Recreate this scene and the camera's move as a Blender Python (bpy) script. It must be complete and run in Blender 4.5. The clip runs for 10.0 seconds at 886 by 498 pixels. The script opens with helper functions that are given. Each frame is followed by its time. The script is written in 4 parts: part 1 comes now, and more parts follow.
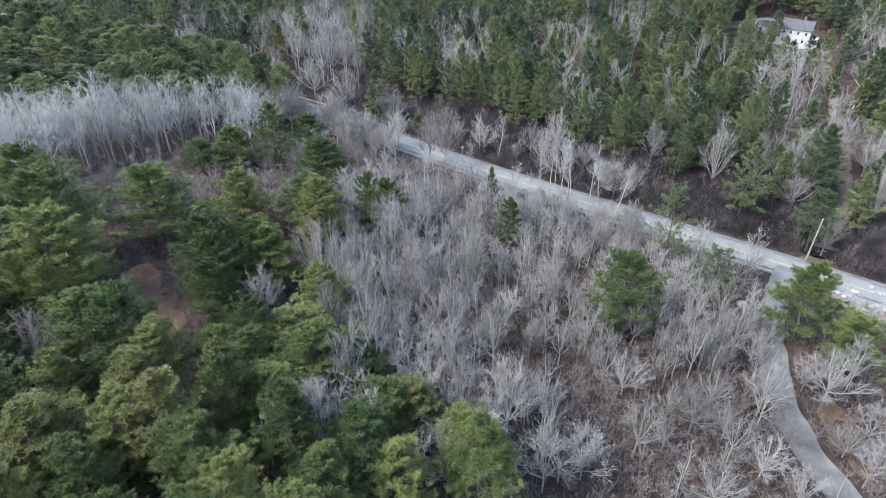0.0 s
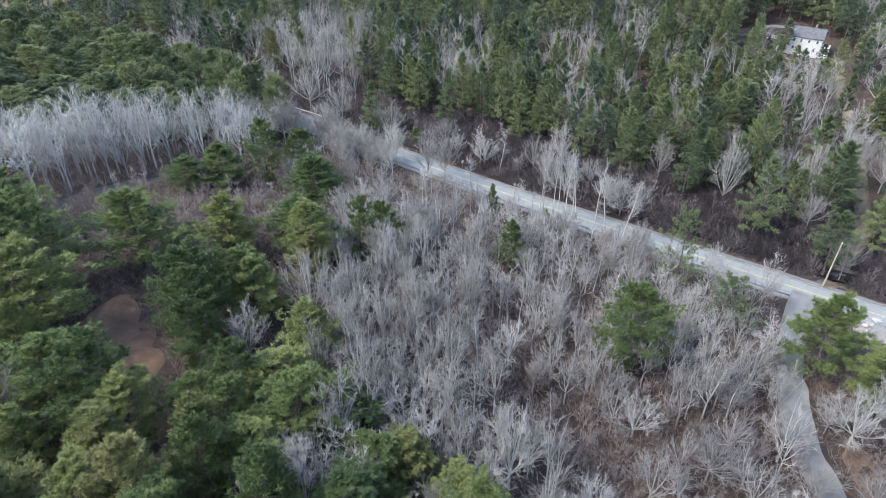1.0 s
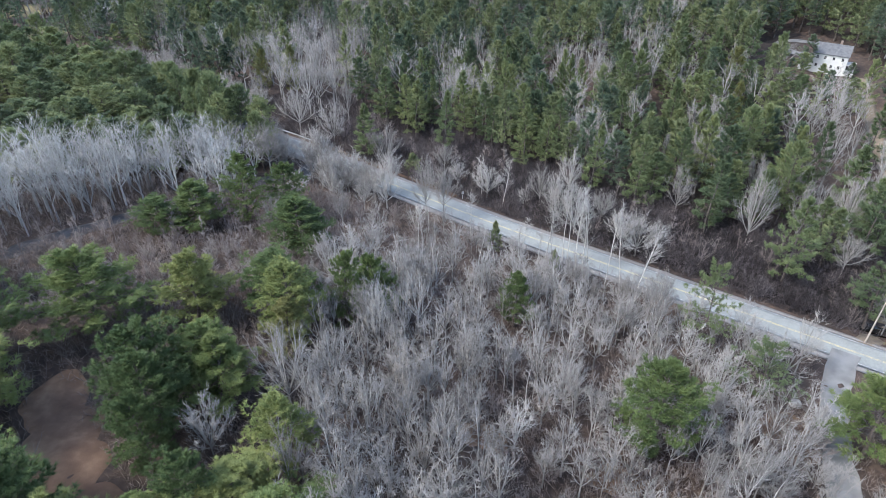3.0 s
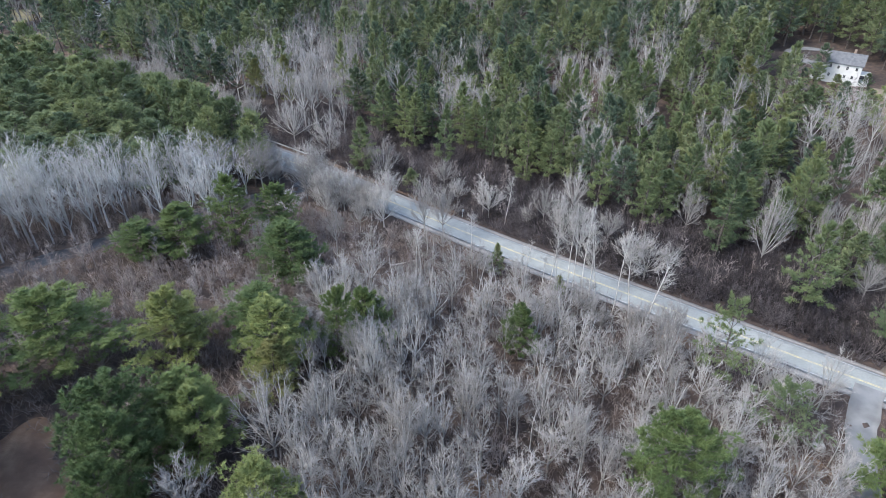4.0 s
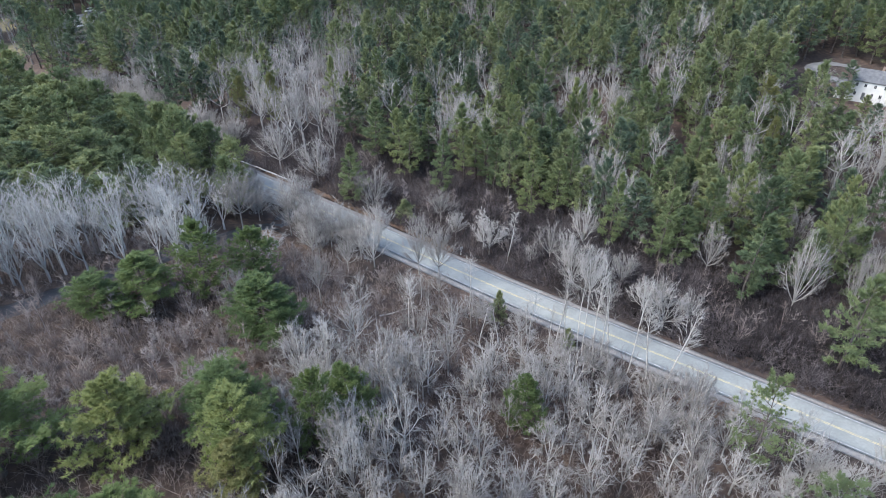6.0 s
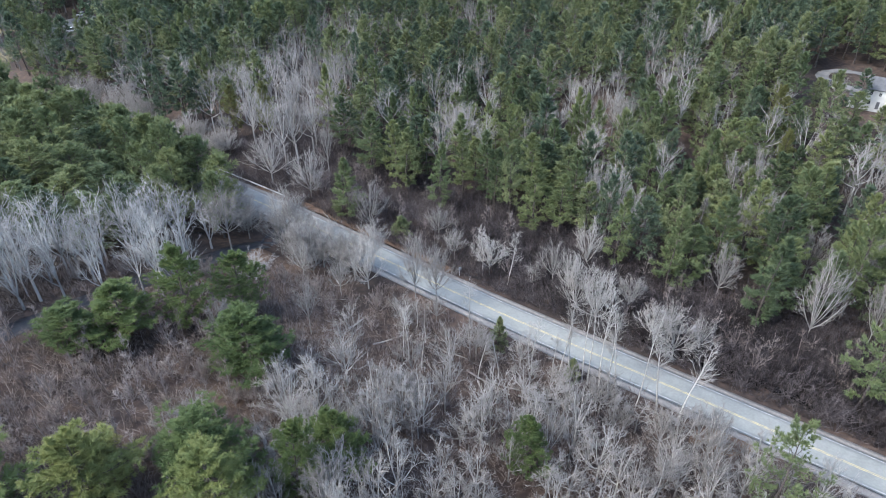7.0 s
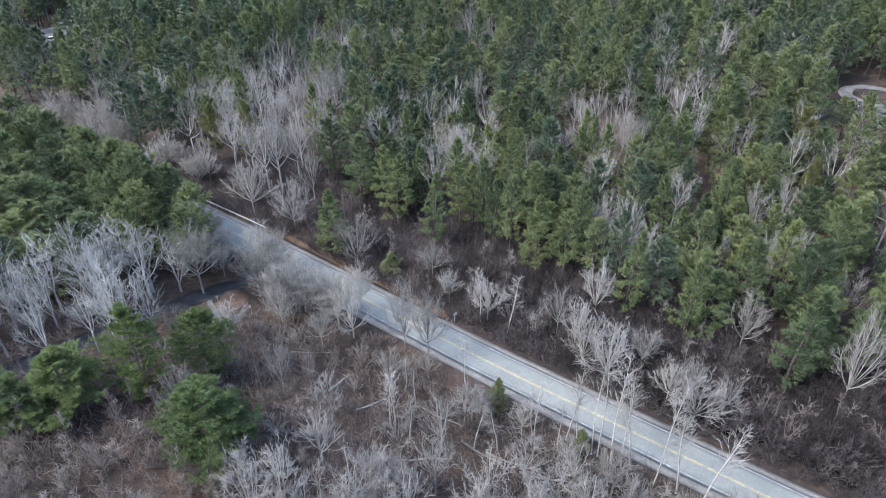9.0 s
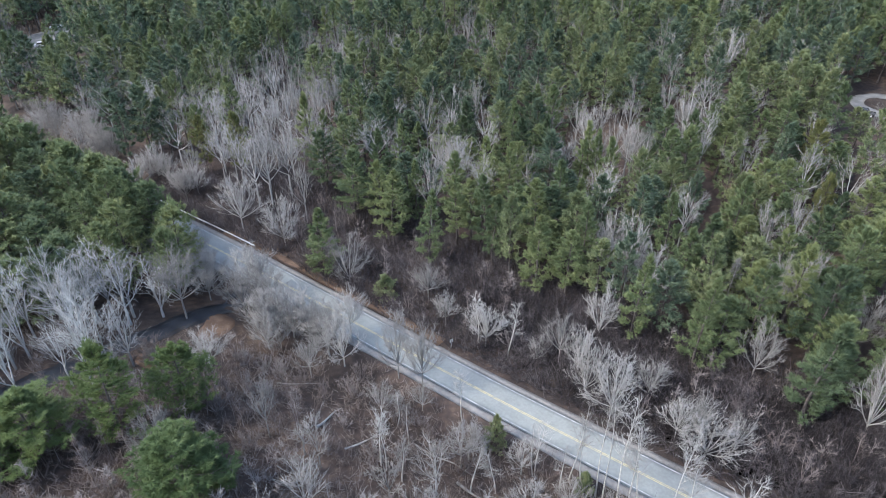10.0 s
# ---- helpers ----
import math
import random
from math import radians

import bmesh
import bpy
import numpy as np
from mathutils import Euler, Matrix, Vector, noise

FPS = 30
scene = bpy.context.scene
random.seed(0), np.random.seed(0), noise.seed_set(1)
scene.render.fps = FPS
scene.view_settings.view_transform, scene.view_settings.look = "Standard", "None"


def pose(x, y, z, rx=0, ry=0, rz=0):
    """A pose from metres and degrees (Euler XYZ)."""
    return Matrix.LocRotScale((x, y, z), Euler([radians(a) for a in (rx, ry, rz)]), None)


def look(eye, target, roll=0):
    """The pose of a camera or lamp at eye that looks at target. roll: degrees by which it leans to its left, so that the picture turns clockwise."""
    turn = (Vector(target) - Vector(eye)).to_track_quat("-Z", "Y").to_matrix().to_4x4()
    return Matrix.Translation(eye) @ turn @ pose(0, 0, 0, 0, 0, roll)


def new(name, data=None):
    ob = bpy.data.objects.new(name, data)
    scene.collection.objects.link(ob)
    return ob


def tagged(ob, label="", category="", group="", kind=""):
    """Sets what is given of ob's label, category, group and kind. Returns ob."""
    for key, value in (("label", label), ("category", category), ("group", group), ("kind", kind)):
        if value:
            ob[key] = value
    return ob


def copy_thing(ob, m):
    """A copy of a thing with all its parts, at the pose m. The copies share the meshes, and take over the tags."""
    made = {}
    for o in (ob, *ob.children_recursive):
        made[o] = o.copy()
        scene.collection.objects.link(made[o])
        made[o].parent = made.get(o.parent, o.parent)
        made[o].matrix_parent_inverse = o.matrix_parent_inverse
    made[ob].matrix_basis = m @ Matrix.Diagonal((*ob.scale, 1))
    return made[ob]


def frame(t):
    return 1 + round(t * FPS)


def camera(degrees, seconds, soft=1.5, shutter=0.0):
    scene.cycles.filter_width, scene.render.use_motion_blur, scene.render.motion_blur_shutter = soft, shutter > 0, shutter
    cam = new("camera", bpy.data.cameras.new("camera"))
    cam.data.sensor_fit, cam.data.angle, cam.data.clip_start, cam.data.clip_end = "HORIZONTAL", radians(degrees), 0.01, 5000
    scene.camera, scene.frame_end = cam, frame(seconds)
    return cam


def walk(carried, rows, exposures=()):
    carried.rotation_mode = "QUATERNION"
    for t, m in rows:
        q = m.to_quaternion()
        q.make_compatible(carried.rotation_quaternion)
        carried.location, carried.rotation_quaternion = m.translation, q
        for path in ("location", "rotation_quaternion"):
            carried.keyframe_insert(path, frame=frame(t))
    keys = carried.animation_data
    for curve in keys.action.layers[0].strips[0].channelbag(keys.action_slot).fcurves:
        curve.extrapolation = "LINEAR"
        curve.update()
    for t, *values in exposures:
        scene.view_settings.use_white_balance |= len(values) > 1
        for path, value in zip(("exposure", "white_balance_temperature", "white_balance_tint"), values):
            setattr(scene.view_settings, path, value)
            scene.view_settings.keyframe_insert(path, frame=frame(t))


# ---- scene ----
cam = camera(69.4, 10.0, soft=0.95)
METRES, EYE, TILT, LEAN, TURN = 66.0, 66.0, -34.2, 0.0, 0.0
ROWS = [
    (0.0, 0.0, 0.0, 0.0, -0.0, 0.0, -0.0),
    (0.5, 0.0024, 0.0428, 0.0303, 0.03, 0.01, -0.02),
    (1.0, 0.0054, 0.0853, 0.0597, 0.06, 0.06, -0.04),
    (1.5, 0.0086, 0.1281, 0.0881, 0.12, 0.12, -0.06),
    (2.0, 0.0112, 0.1701, 0.1162, 0.15, 0.16, -0.08),
    (2.5, 0.0132, 0.2127, 0.1451, 0.18, 0.2, -0.08),
    (4.0, 0.0184, 0.3393, 0.237, 0.28, 0.23, -0.05),
    (4.5, 0.0202, 0.382, 0.2662, 0.28, 0.24, -0.04),
    (5.0, 0.0225, 0.4241, 0.2951, 0.29, 0.23, -0.05),
    (5.5, 0.0257, 0.4658, 0.3227, 0.31, 0.26, -0.06),
    (7.0, 0.0368, 0.5893, 0.4033, 0.42, 0.27, -0.05),
    (7.5, 0.0409, 0.6299, 0.4299, 0.45, 0.25, -0.04),
    (8.0, 0.0453, 0.6701, 0.4559, 0.49, 0.26, -0.04),
    (8.5, 0.0501, 0.709, 0.4828, 0.52, 0.23, -0.05),
    (9.0, 0.0547, 0.7482, 0.5084, 0.55, 0.24, -0.07),
    (9.5, 0.0596, 0.7866, 0.5349, 0.59, 0.21, -0.06),
    (10.0, 0.0648, 0.8242, 0.5616, 0.6, 0.21, -0.08),
]
walk(cam, [(t, pose(0, 0, EYE, TILT, LEAN, TURN) @ pose(METRES * x, METRES * y, METRES * z, 90 + pitch, roll, yaw)) for t, x, y, z, yaw, pitch, roll in ROWS])

# ---- light ----
world = bpy.data.worlds.new("sky")
scene.world = world
world.use_nodes = True
wn = world.node_tree.nodes
sky = wn.new("ShaderNodeTexSky")
sky.sky_type = "NISHITA"
sky.sun_disc = False
sky.sun_elevation, sky.sun_rotation = radians(48), radians(250)
sky.air_density, sky.dust_density, sky.ozone_density = 1.0, 1.5, 1.0
wn["Background"].inputs["Strength"].default_value = 0.15
world.node_tree.links.new(sky.outputs["Color"], wn["Background"].inputs["Color"])
sun = new("sun", bpy.data.lights.new("sun", "SUN"))
sun.data.energy, sun.data.angle, sun.data.color = 1.3, radians(18), (1.0, 0.988, 0.955)
sun.matrix_world = look((-60, -25, 75), (0, 0, 0))
scene.view_settings.exposure = 1.96


# ---- materials ----
def material(name, stops, scale=1.0, rough=0.8, bump=0.0, bump_scale=20.0, random_by="", spread=0.3, coat=0.0, large=0.0):
    """Colour ramp over noise, with a second, coarse noise and a per-thing or per-piece change of brightness."""
    m = bpy.data.materials.new(name)
    m.use_nodes = True
    n, l = m.node_tree.nodes, m.node_tree.links
    bsdf = n["Principled BSDF"]
    bsdf.inputs["Roughness"].default_value = rough
    bsdf.inputs["Specular IOR Level"].default_value = 0.25 + coat
    geo = n.new("ShaderNodeNewGeometry")
    tex = n.new("ShaderNodeTexNoise")
    tex.inputs["Scale"].default_value, tex.inputs["Detail"].default_value = scale, 6.0
    l.new(geo.outputs["Position"], tex.inputs["Vector"])
    ramp = n.new("ShaderNodeValToRGB")
    while len(ramp.color_ramp.elements) < len(stops):
        ramp.color_ramp.elements.new(0.5)
    for e, (p, c) in zip(ramp.color_ramp.elements, stops):
        e.position, e.color = p, (*c, 1)
    fac = tex.outputs["Fac"]
    if random_by:
        source = n.new("ShaderNodeObjectInfo").outputs["Random"] if random_by == "object" else geo.outputs["Random Per Island"]
        mix = n.new("ShaderNodeMix")
        mix.inputs["Factor"].default_value = spread
        l.new(fac, mix.inputs["A"])
        l.new(source, mix.inputs["B"])
        fac = mix.outputs["Result"]
    if large:
        big = n.new("ShaderNodeTexNoise")
        big.inputs["Scale"].default_value, big.inputs["Detail"].default_value = large, 3.0
        l.new(geo.outputs["Position"], big.inputs["Vector"])
        mix = n.new("ShaderNodeMix")
        mix.inputs["Factor"].default_value = 0.5
        l.new(fac, mix.inputs["A"])
        l.new(big.outputs["Fac"], mix.inputs["B"])
        fac = mix.outputs["Result"]
    l.new(fac, ramp.inputs["Fac"])
    l.new(ramp.outputs["Color"], bsdf.inputs["Base Color"])
    if bump:
        fine = n.new("ShaderNodeTexNoise")
        fine.inputs["Scale"].default_value, fine.inputs["Detail"].default_value = bump_scale, 5.0
        l.new(geo.outputs["Position"], fine.inputs["Vector"])
        b = n.new("ShaderNodeBump")
        b.inputs["Strength"].default_value, b.inputs["Distance"].default_value = bump, 0.1
        l.new(fine.outputs["Fac"], b.inputs["Height"])
        l.new(b.outputs["Normal"], bsdf.inputs["Normal"])
    return m


M_LITTER = material("leaf_litter", [(0.3, (0.022, 0.018, 0.017)), (0.45, (0.042, 0.033, 0.029)), (0.57, (0.07, 0.05, 0.041)), (0.72, (0.145, 0.104, 0.078))],
                    0.9, 0.95, 0.8, 6.0, large=0.06)
M_ASPHALT = material("worn_asphalt", [(0.3, (0.17, 0.18, 0.17)), (0.7, (0.245, 0.256, 0.243))], 0.5, 0.6, 0.15, 40.0, large=3.0)
M_DRIVE = material("drive_asphalt", [(0.3, (0.105, 0.106, 0.106)), (0.7, (0.2, 0.2, 0.197))], 0.6, 0.85, 0.3, 30.0, large=0.25)
M_WET = material("wet_asphalt", [(0.35, (0.014, 0.016, 0.02)), (0.7, (0.04, 0.043, 0.05))], 0.4, 0.5, 0.1, 30.0)
M_GRAVEL = material("gravel", [(0.3, (0.15, 0.14, 0.13)), (0.7, (0.29, 0.272, 0.25))], 2.5, 0.95, 0.6, 25.0, large=0.3)
M_SAND = material("dirt_track", [(0.3, (0.11, 0.09, 0.07)), (0.7, (0.2, 0.165, 0.125))], 1.2, 0.95, 0.5, 20.0, large=0.2)
M_GRASS = material("dry_grass", [(0.3, (0.08, 0.075, 0.042)), (0.7, (0.17, 0.145, 0.085))], 0.8, 0.95, 0.6, 15.0, large=0.1)
M_YELLOW = material("road_paint_yellow", [(0.35, (0.28, 0.265, 0.2)), (0.65, (0.5, 0.42, 0.22))], 1.5, 0.6)
M_WHITE_LINE = material("road_paint_white", [(0.4, (0.25, 0.255, 0.26)), (0.7, (0.5, 0.5, 0.5))], 1.2, 0.6)
M_PINE = material("pine_needles", [(0.25, (0.064, 0.092, 0.051)), (0.5, (0.117, 0.151, 0.072)), (0.75, (0.183, 0.210, 0.092))], 0.35, 0.65, random_by="object", spread=0.55)
M_PINE_NEAR = material("white_pine_needles", [(0.25, (0.056, 0.086, 0.032)), (0.5, (0.105, 0.142, 0.050)), (0.75, (0.181, 0.203, 0.072))], 0.45, 0.65, random_by="object", spread=0.55)
M_PINE_YELLOW = material("pine_needles_yellowish", [(0.25, (0.080, 0.094, 0.036)), (0.5, (0.128, 0.139, 0.052)), (0.75, (0.183, 0.175, 0.072))], 0.4, 0.65, random_by="object", spread=0.4)
M_PINE_FAR = material("pine_needles_woods", [(0.34, (0.059, 0.091, 0.059)), (0.5, (0.112, 0.151, 0.089)), (0.66, (0.178, 0.205, 0.111))], 0.2, 0.65, random_by="island", spread=0.22)
M_PINE_DARK = material("pine_needles_dark", [(0.34, (0.049, 0.078, 0.054)), (0.5, (0.090, 0.127, 0.083)), (0.66, (0.137, 0.167, 0.100))], 0.3, 0.65, random_by="island", spread=0.25)
M_PINE_OLIVE = material("pine_needles_olive", [(0.34, (0.089, 0.114, 0.059)), (0.5, (0.152, 0.181, 0.088)), (0.66, (0.216, 0.237, 0.118))], 0.3, 0.65, random_by="island", spread=0.25)
M_ASPEN = material("pale_aspen_bark", [(0.25, (0.213, 0.211, 0.206)), (0.5, (0.309, 0.307, 0.299)), (0.8, (0.436, 0.435, 0.424))], 0.6, 0.85, random_by="object", spread=0.5)
M_PINE_BARK = material("pine_bark", [(0.3, (0.05, 0.042, 0.037)), (0.7, (0.13, 0.11, 0.1))], 3.0, 0.9, 0.6, 12.0)
M_BARE = material("grey_bark", [(0.25, (0.192, 0.184, 0.173)), (0.5, (0.281, 0.272, 0.255)), (0.8, (0.414, 0.403, 0.379))], 0.8, 0.85, random_by="object", spread=0.5)
M_TWIG = material("grey_twigs", [(0.25, (0.143, 0.134, 0.127)), (0.5, (0.215, 0.204, 0.193)), (0.8, (0.325, 0.314, 0.299))], 0.5, 0.85, random_by="object", spread=0.5)
M_BROWN_TWIG = material("brown_twigs", [(0.25, (0.1, 0.081, 0.076)), (0.5, (0.165, 0.14, 0.132)), (0.8, (0.25, 0.224, 0.214))], 0.5, 0.85, random_by="object", spread=0.5)
M_BIRCH = material("pale_birch_bark", [(0.3, (0.28, 0.265, 0.245)), (0.7, (0.5, 0.485, 0.455))], 2.5, 0.7)
M_BRUSH = material("brush_twigs", [(0.28, (0.07, 0.052, 0.046)), (0.5, (0.14, 0.112, 0.1)), (0.72, (0.26, 0.228, 0.208))], 0.25, 0.9, random_by="island", spread=0.35)
# twigs beyond the road, set much darker than the other brush
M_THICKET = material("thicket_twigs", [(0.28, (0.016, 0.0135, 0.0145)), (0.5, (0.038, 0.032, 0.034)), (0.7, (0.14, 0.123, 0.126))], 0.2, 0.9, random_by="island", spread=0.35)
M_BANK = material("bare_earth", [(0.3, (0.080, 0.050, 0.036)), (0.5, (0.130, 0.084, 0.058)), (0.7, (0.210, 0.146, 0.099))], 0.7, 0.95, 0.6, 9.0, large=0.2)
M_MUD = material("wet_mud", [(0.3, (0.012, 0.011, 0.011)), (0.55, (0.028, 0.025, 0.024)), (0.75, (0.06, 0.05, 0.046))], 0.8, 0.8, 0.6, 8.0, large=0.15)
M_WOOD = material("weathered_wood", [(0.3, (0.2, 0.17, 0.145)), (0.7, (0.36, 0.315, 0.265))], 4.0, 0.85)
M_SIDING = material("white_siding", [(0.3, (0.44, 0.44, 0.42)), (0.7, (0.54, 0.54, 0.515))], 0.6, 0.6)
M_ROOF = material("grey_shingles", [(0.3, (0.075, 0.078, 0.083)), (0.7, (0.12, 0.123, 0.128))], 1.5, 0.85, 0.4, 6.0)
M_ROOF_BROWN = material("brown_shingles", [(0.3, (0.14, 0.105, 0.085)), (0.7, (0.22, 0.17, 0.14))], 1.5, 0.85, 0.4, 6.0)
M_CREAM = material("cream_siding", [(0.3, (0.55, 0.48, 0.38)), (0.7, (0.65, 0.58, 0.47))], 0.6, 0.7)
M_GLASS = material("dark_window_glass", [(0.3, (0.02, 0.023, 0.027)), (0.7, (0.04, 0.045, 0.05))], 0.5, 0.08, coat=0.3)
M_STONE = material("pale_stone", [(0.3, (0.2, 0.193, 0.18)), (0.7, (0.36, 0.35, 0.33))], 1.5, 0.85, 0.4, 8.0)
M_STEEL = material("galvanised_steel", [(0.3, (0.5, 0.51, 0.52)), (0.7, (0.66, 0.67, 0.68))], 1.0, 0.45)
M_CARPAINT = material("white_car_paint", [(0.3, (0.7, 0.7, 0.71)), (0.7, (0.78, 0.78, 0.79))], 0.5, 0.25, coat=0.3)
M_CARDARK = material("dark_car_paint", [(0.3, (0.03, 0.033, 0.04)), (0.7, (0.05, 0.055, 0.065))], 0.5, 0.25, coat=0.3)
M_RUBBER = material("tyre_rubber", [(0.3, (0.02, 0.02, 0.02)), (0.7, (0.04, 0.04, 0.04))], 4.0, 0.9)
M_WATER = material("dark_stream_water", [(0.3, (0.012, 0.013, 0.012)), (0.7, (0.025, 0.025, 0.022))], 0.5, 0.12, coat=0.2)


# ---- mesh helpers ----
def needles(m, share=0.24):
    """Lets some light through thin needle sprays."""
    n, l = m.node_tree.nodes, m.node_tree.links
    bsdf, out = n["Principled BSDF"], n["Material Output"]
    tr, mix = n.new("ShaderNodeBsdfTranslucent"), n.new("ShaderNodeMixShader")
    l.new(bsdf.inputs["Base Color"].links[0].from_socket, tr.inputs["Color"])
    mix.inputs["Fac"].default_value = share
    l.new(bsdf.outputs["BSDF"], mix.inputs[1])
    l.new(tr.outputs["BSDF"], mix.inputs[2])
    l.new(mix.outputs["Shader"], out.inputs["Surface"])


for m in (M_PINE, M_PINE_NEAR, M_PINE_YELLOW, M_PINE_FAR, M_PINE_DARK, M_PINE_OLIVE):
    needles(m)


def link_mesh(name, V, F, mats, parent=None, index=None, smooth=False):
    """One mesh object out of triangle arrays."""
    V, F = np.asarray(V, np.float32).reshape(-1, 3), np.asarray(F, np.int32).reshape(-1, 3)
    me = bpy.data.meshes.new(name)
    me.vertices.add(len(V))
    me.vertices.foreach_set("co", V.ravel())
    me.loops.add(F.size)
    me.loops.foreach_set("vertex_index", F.ravel())
    me.polygons.add(len(F))
    me.polygons.foreach_set("loop_start", np.arange(0, F.size, 3, dtype=np.int32))
    me.polygons.foreach_set("loop_total", np.full(len(F), 3, np.int32))
    if index is not None:
        me.polygons.foreach_set("material_index", np.asarray(index, np.int32))
    if smooth:
        me.polygons.foreach_set("use_smooth", np.ones(len(F), bool))
    for m in (mats if isinstance(mats, (list, tuple)) else [mats]):
        me.materials.append(m)
    me.update()
    me.validate()
    ob = new(name, me)
    ob.parent = parent
    return ob


def part(name, bm, mat, parent, label=""):
    me = bpy.data.meshes.new(name)
    bm.to_mesh(me)
    bm.free()
    me.materials.append(mat)
    ob = new(name, me)
    ob.parent = parent
    return tagged(ob, label)


def box(bm, x0, x1, y0, y1, z0, z1, bevel=0.0):
    r = bmesh.ops.create_cube(bm, size=1, matrix=Matrix.LocRotScale(((x0 + x1) / 2, (y0 + y1) / 2, (z0 + z1) / 2), None, (x1 - x0, y1 - y0, z1 - z0)))
    if bevel:
        edges = list({e for v in r["verts"] for e in v.link_edges})
        bmesh.ops.bevel(bm, geom=edges, offset=bevel, segments=2, affect="EDGES")
    return r


def boxes(*rows, bevel=0.0):
    bm = bmesh.new()
    for row in rows:
        box(bm, *row, bevel=bevel)
    return bm


def join(parts):
    Vs, Fs, k = [], [], 0
    for V, F in parts:
        Vs.append(V), Fs.append(F + k)
        k += len(V)
    return np.concatenate(Vs), np.concatenate(Fs)


def unit(a):
    return a / np.maximum(np.linalg.norm(a, axis=-1, keepdims=True), 1e-9)


def frames_of(d):
    ref = np.where(np.abs(d[:, 2:3]) > 0.9, np.array([[1.0, 0, 0]]), np.array([[0, 0, 1.0]]))
    u = unit(np.cross(d, ref))
    return u, np.cross(d, u)


def tubes(p0, p1, r0, r1, sides=3):
    """Tapered tubes from p0 to p1, all at once."""
    p0, p1 = np.asarray(p0, float).reshape(-1, 3), np.asarray(p1, float).reshape(-1, 3)
    k = len(p0)
    r0, r1 = np.broadcast_to(r0, k), np.broadcast_to(r1, k)
    u, v = frames_of(unit(p1 - p0))
    a = np.arange(sides) * 2 * np.pi / sides
    ring = np.cos(a)[None, :, None] * u[:, None] + np.sin(a)[None, :, None] * v[:, None]
    V = np.concatenate([p0[:, None] + ring * r0[:, None, None], p1[:, None] + ring * r1[:, None, None]], 1).reshape(-1, 3)
    i = np.arange(sides)
    j = (i + 1) % sides
    f = np.concatenate([np.stack([i, j, j + sides], 1), np.stack([i, j + sides, i + sides], 1)])
    F = (f[None] + (np.arange(k) * 2 * sides)[:, None, None]).reshape(-1, 3)
    return V, F


def chain(points, radii, sides=6):
    """One connected tapering stem through the points."""
    P, R = np.asarray(points, float), np.asarray(radii, float)
    u, v = frames_of(np.tile([[0.0, 0.0, 1.0]], (len(P), 1)))
    a = np.arange(sides) * 2 * np.pi / sides
    V = (P[:, None] + (np.cos(a)[None, :, None] * u[:, None] + np.sin(a)[None, :, None] * v[:, None]) * R[:, None, None]).reshape(-1, 3)
    i, F = np.arange(sides), []
    j = (i + 1) % sides
    for k in range(len(P) - 1):
        b = k * sides
        F += [np.stack([b + i, b + j, b + sides + j], 1), np.stack([b + i, b + sides + j, b + sides + i], 1)]
    return V, np.concatenate(F)


def spikes(p0, p1, r):
    """Thin three-sided cones: twigs."""
    p0, p1 = np.asarray(p0, float).reshape(-1, 3), np.asarray(p1, float).reshape(-1, 3)
    k = len(p0)
    u, v = frames_of(unit(p1 - p0))
    a = np.arange(3) * 2 * np.pi / 3
    ring = np.cos(a)[None, :, None] * u[:, None] + np.sin(a)[None, :, None] * v[:, None]
    V = np.concatenate([p0[:, None] + ring * np.broadcast_to(r, k)[:, None, None], p1[:, None]], 1).reshape(-1, 3)
    f = np.array([[0, 1, 3], [1, 2, 3], [2, 0, 3]])
    F = (f[None] + (np.arange(k) * 4)[:, None, None]).reshape(-1, 3)
    return V, F


def blades(o, d, length, width, rng):
    """Small flat sprays of needles: one triangle each, wide end outward or inward by turns."""
    k = len(o)
    s = unit(np.cross(d, np.array([0, 0, 1.0])) + rng.normal(0, 0.45, (k, 3)))
    length, width = np.broadcast_to(length, k)[:, None], np.broadcast_to(width, k)[:, None]
    V = np.stack([o - s * width / 2, o + s * width / 2, o + d * length + s * width * rng.uniform(-0.6, 0.6, (k, 1))], 1).reshape(-1, 3)
    return V, np.arange(3 * k).reshape(-1, 3)


# ---- the lie of the land ----
def step(a, b, v):
    s = min(1.0, max(0.0, (v - a) / (b - a)))
    return s * s * (3 - 2 * s)


def road_n(x, y):
    """Distance from the road's middle; positive on its far side."""
    return (y - 134.4 + 0.7 * x) * 0.819


def ground_z(x, y):
    n = road_n(x, y)
    z = 2 * (1 - step(-40, 20, x))
    z += 15 * (1 - math.exp(-max(0.0, -n - 11) / 46)) * (1 - 0.8 * step(-16, 24, x))
    z += 9 * step(40, 95, n) * step(-10, 70, x) + 5 * step(50, 180, n)
    z -= 1.1 * math.exp(-((abs(n) - 8) / 2.5) ** 2)
    rough = step(5, 12, abs(n))
    return z + rough * (0.5 * noise.noise((x * 0.08, y * 0.08, 0.0)) + 0.25 * noise.noise((x * 0.3, y * 0.3, 4.0)))


def on_road(s, n):
    """A place from the distance along the road and across it."""
    bx, by = 2.0, 133.0
    return bx - 0.819 * s + 0.573 * n, by + 0.573 * s + 0.819 * n


def spread_axis(lo, hi, gap):
    a = list(np.arange(lo, hi + 0.1, gap))
    g, left, right = gap, [], []
    x = lo
    while x > lo - 3500:
        g *= 1.35
        x -= g
        left.append(x)
    g, x = gap, hi
    while x < hi + 3500:
        g *= 1.35
        x += g
        right.append(x)
    return np.array(left[::-1] + a + right)


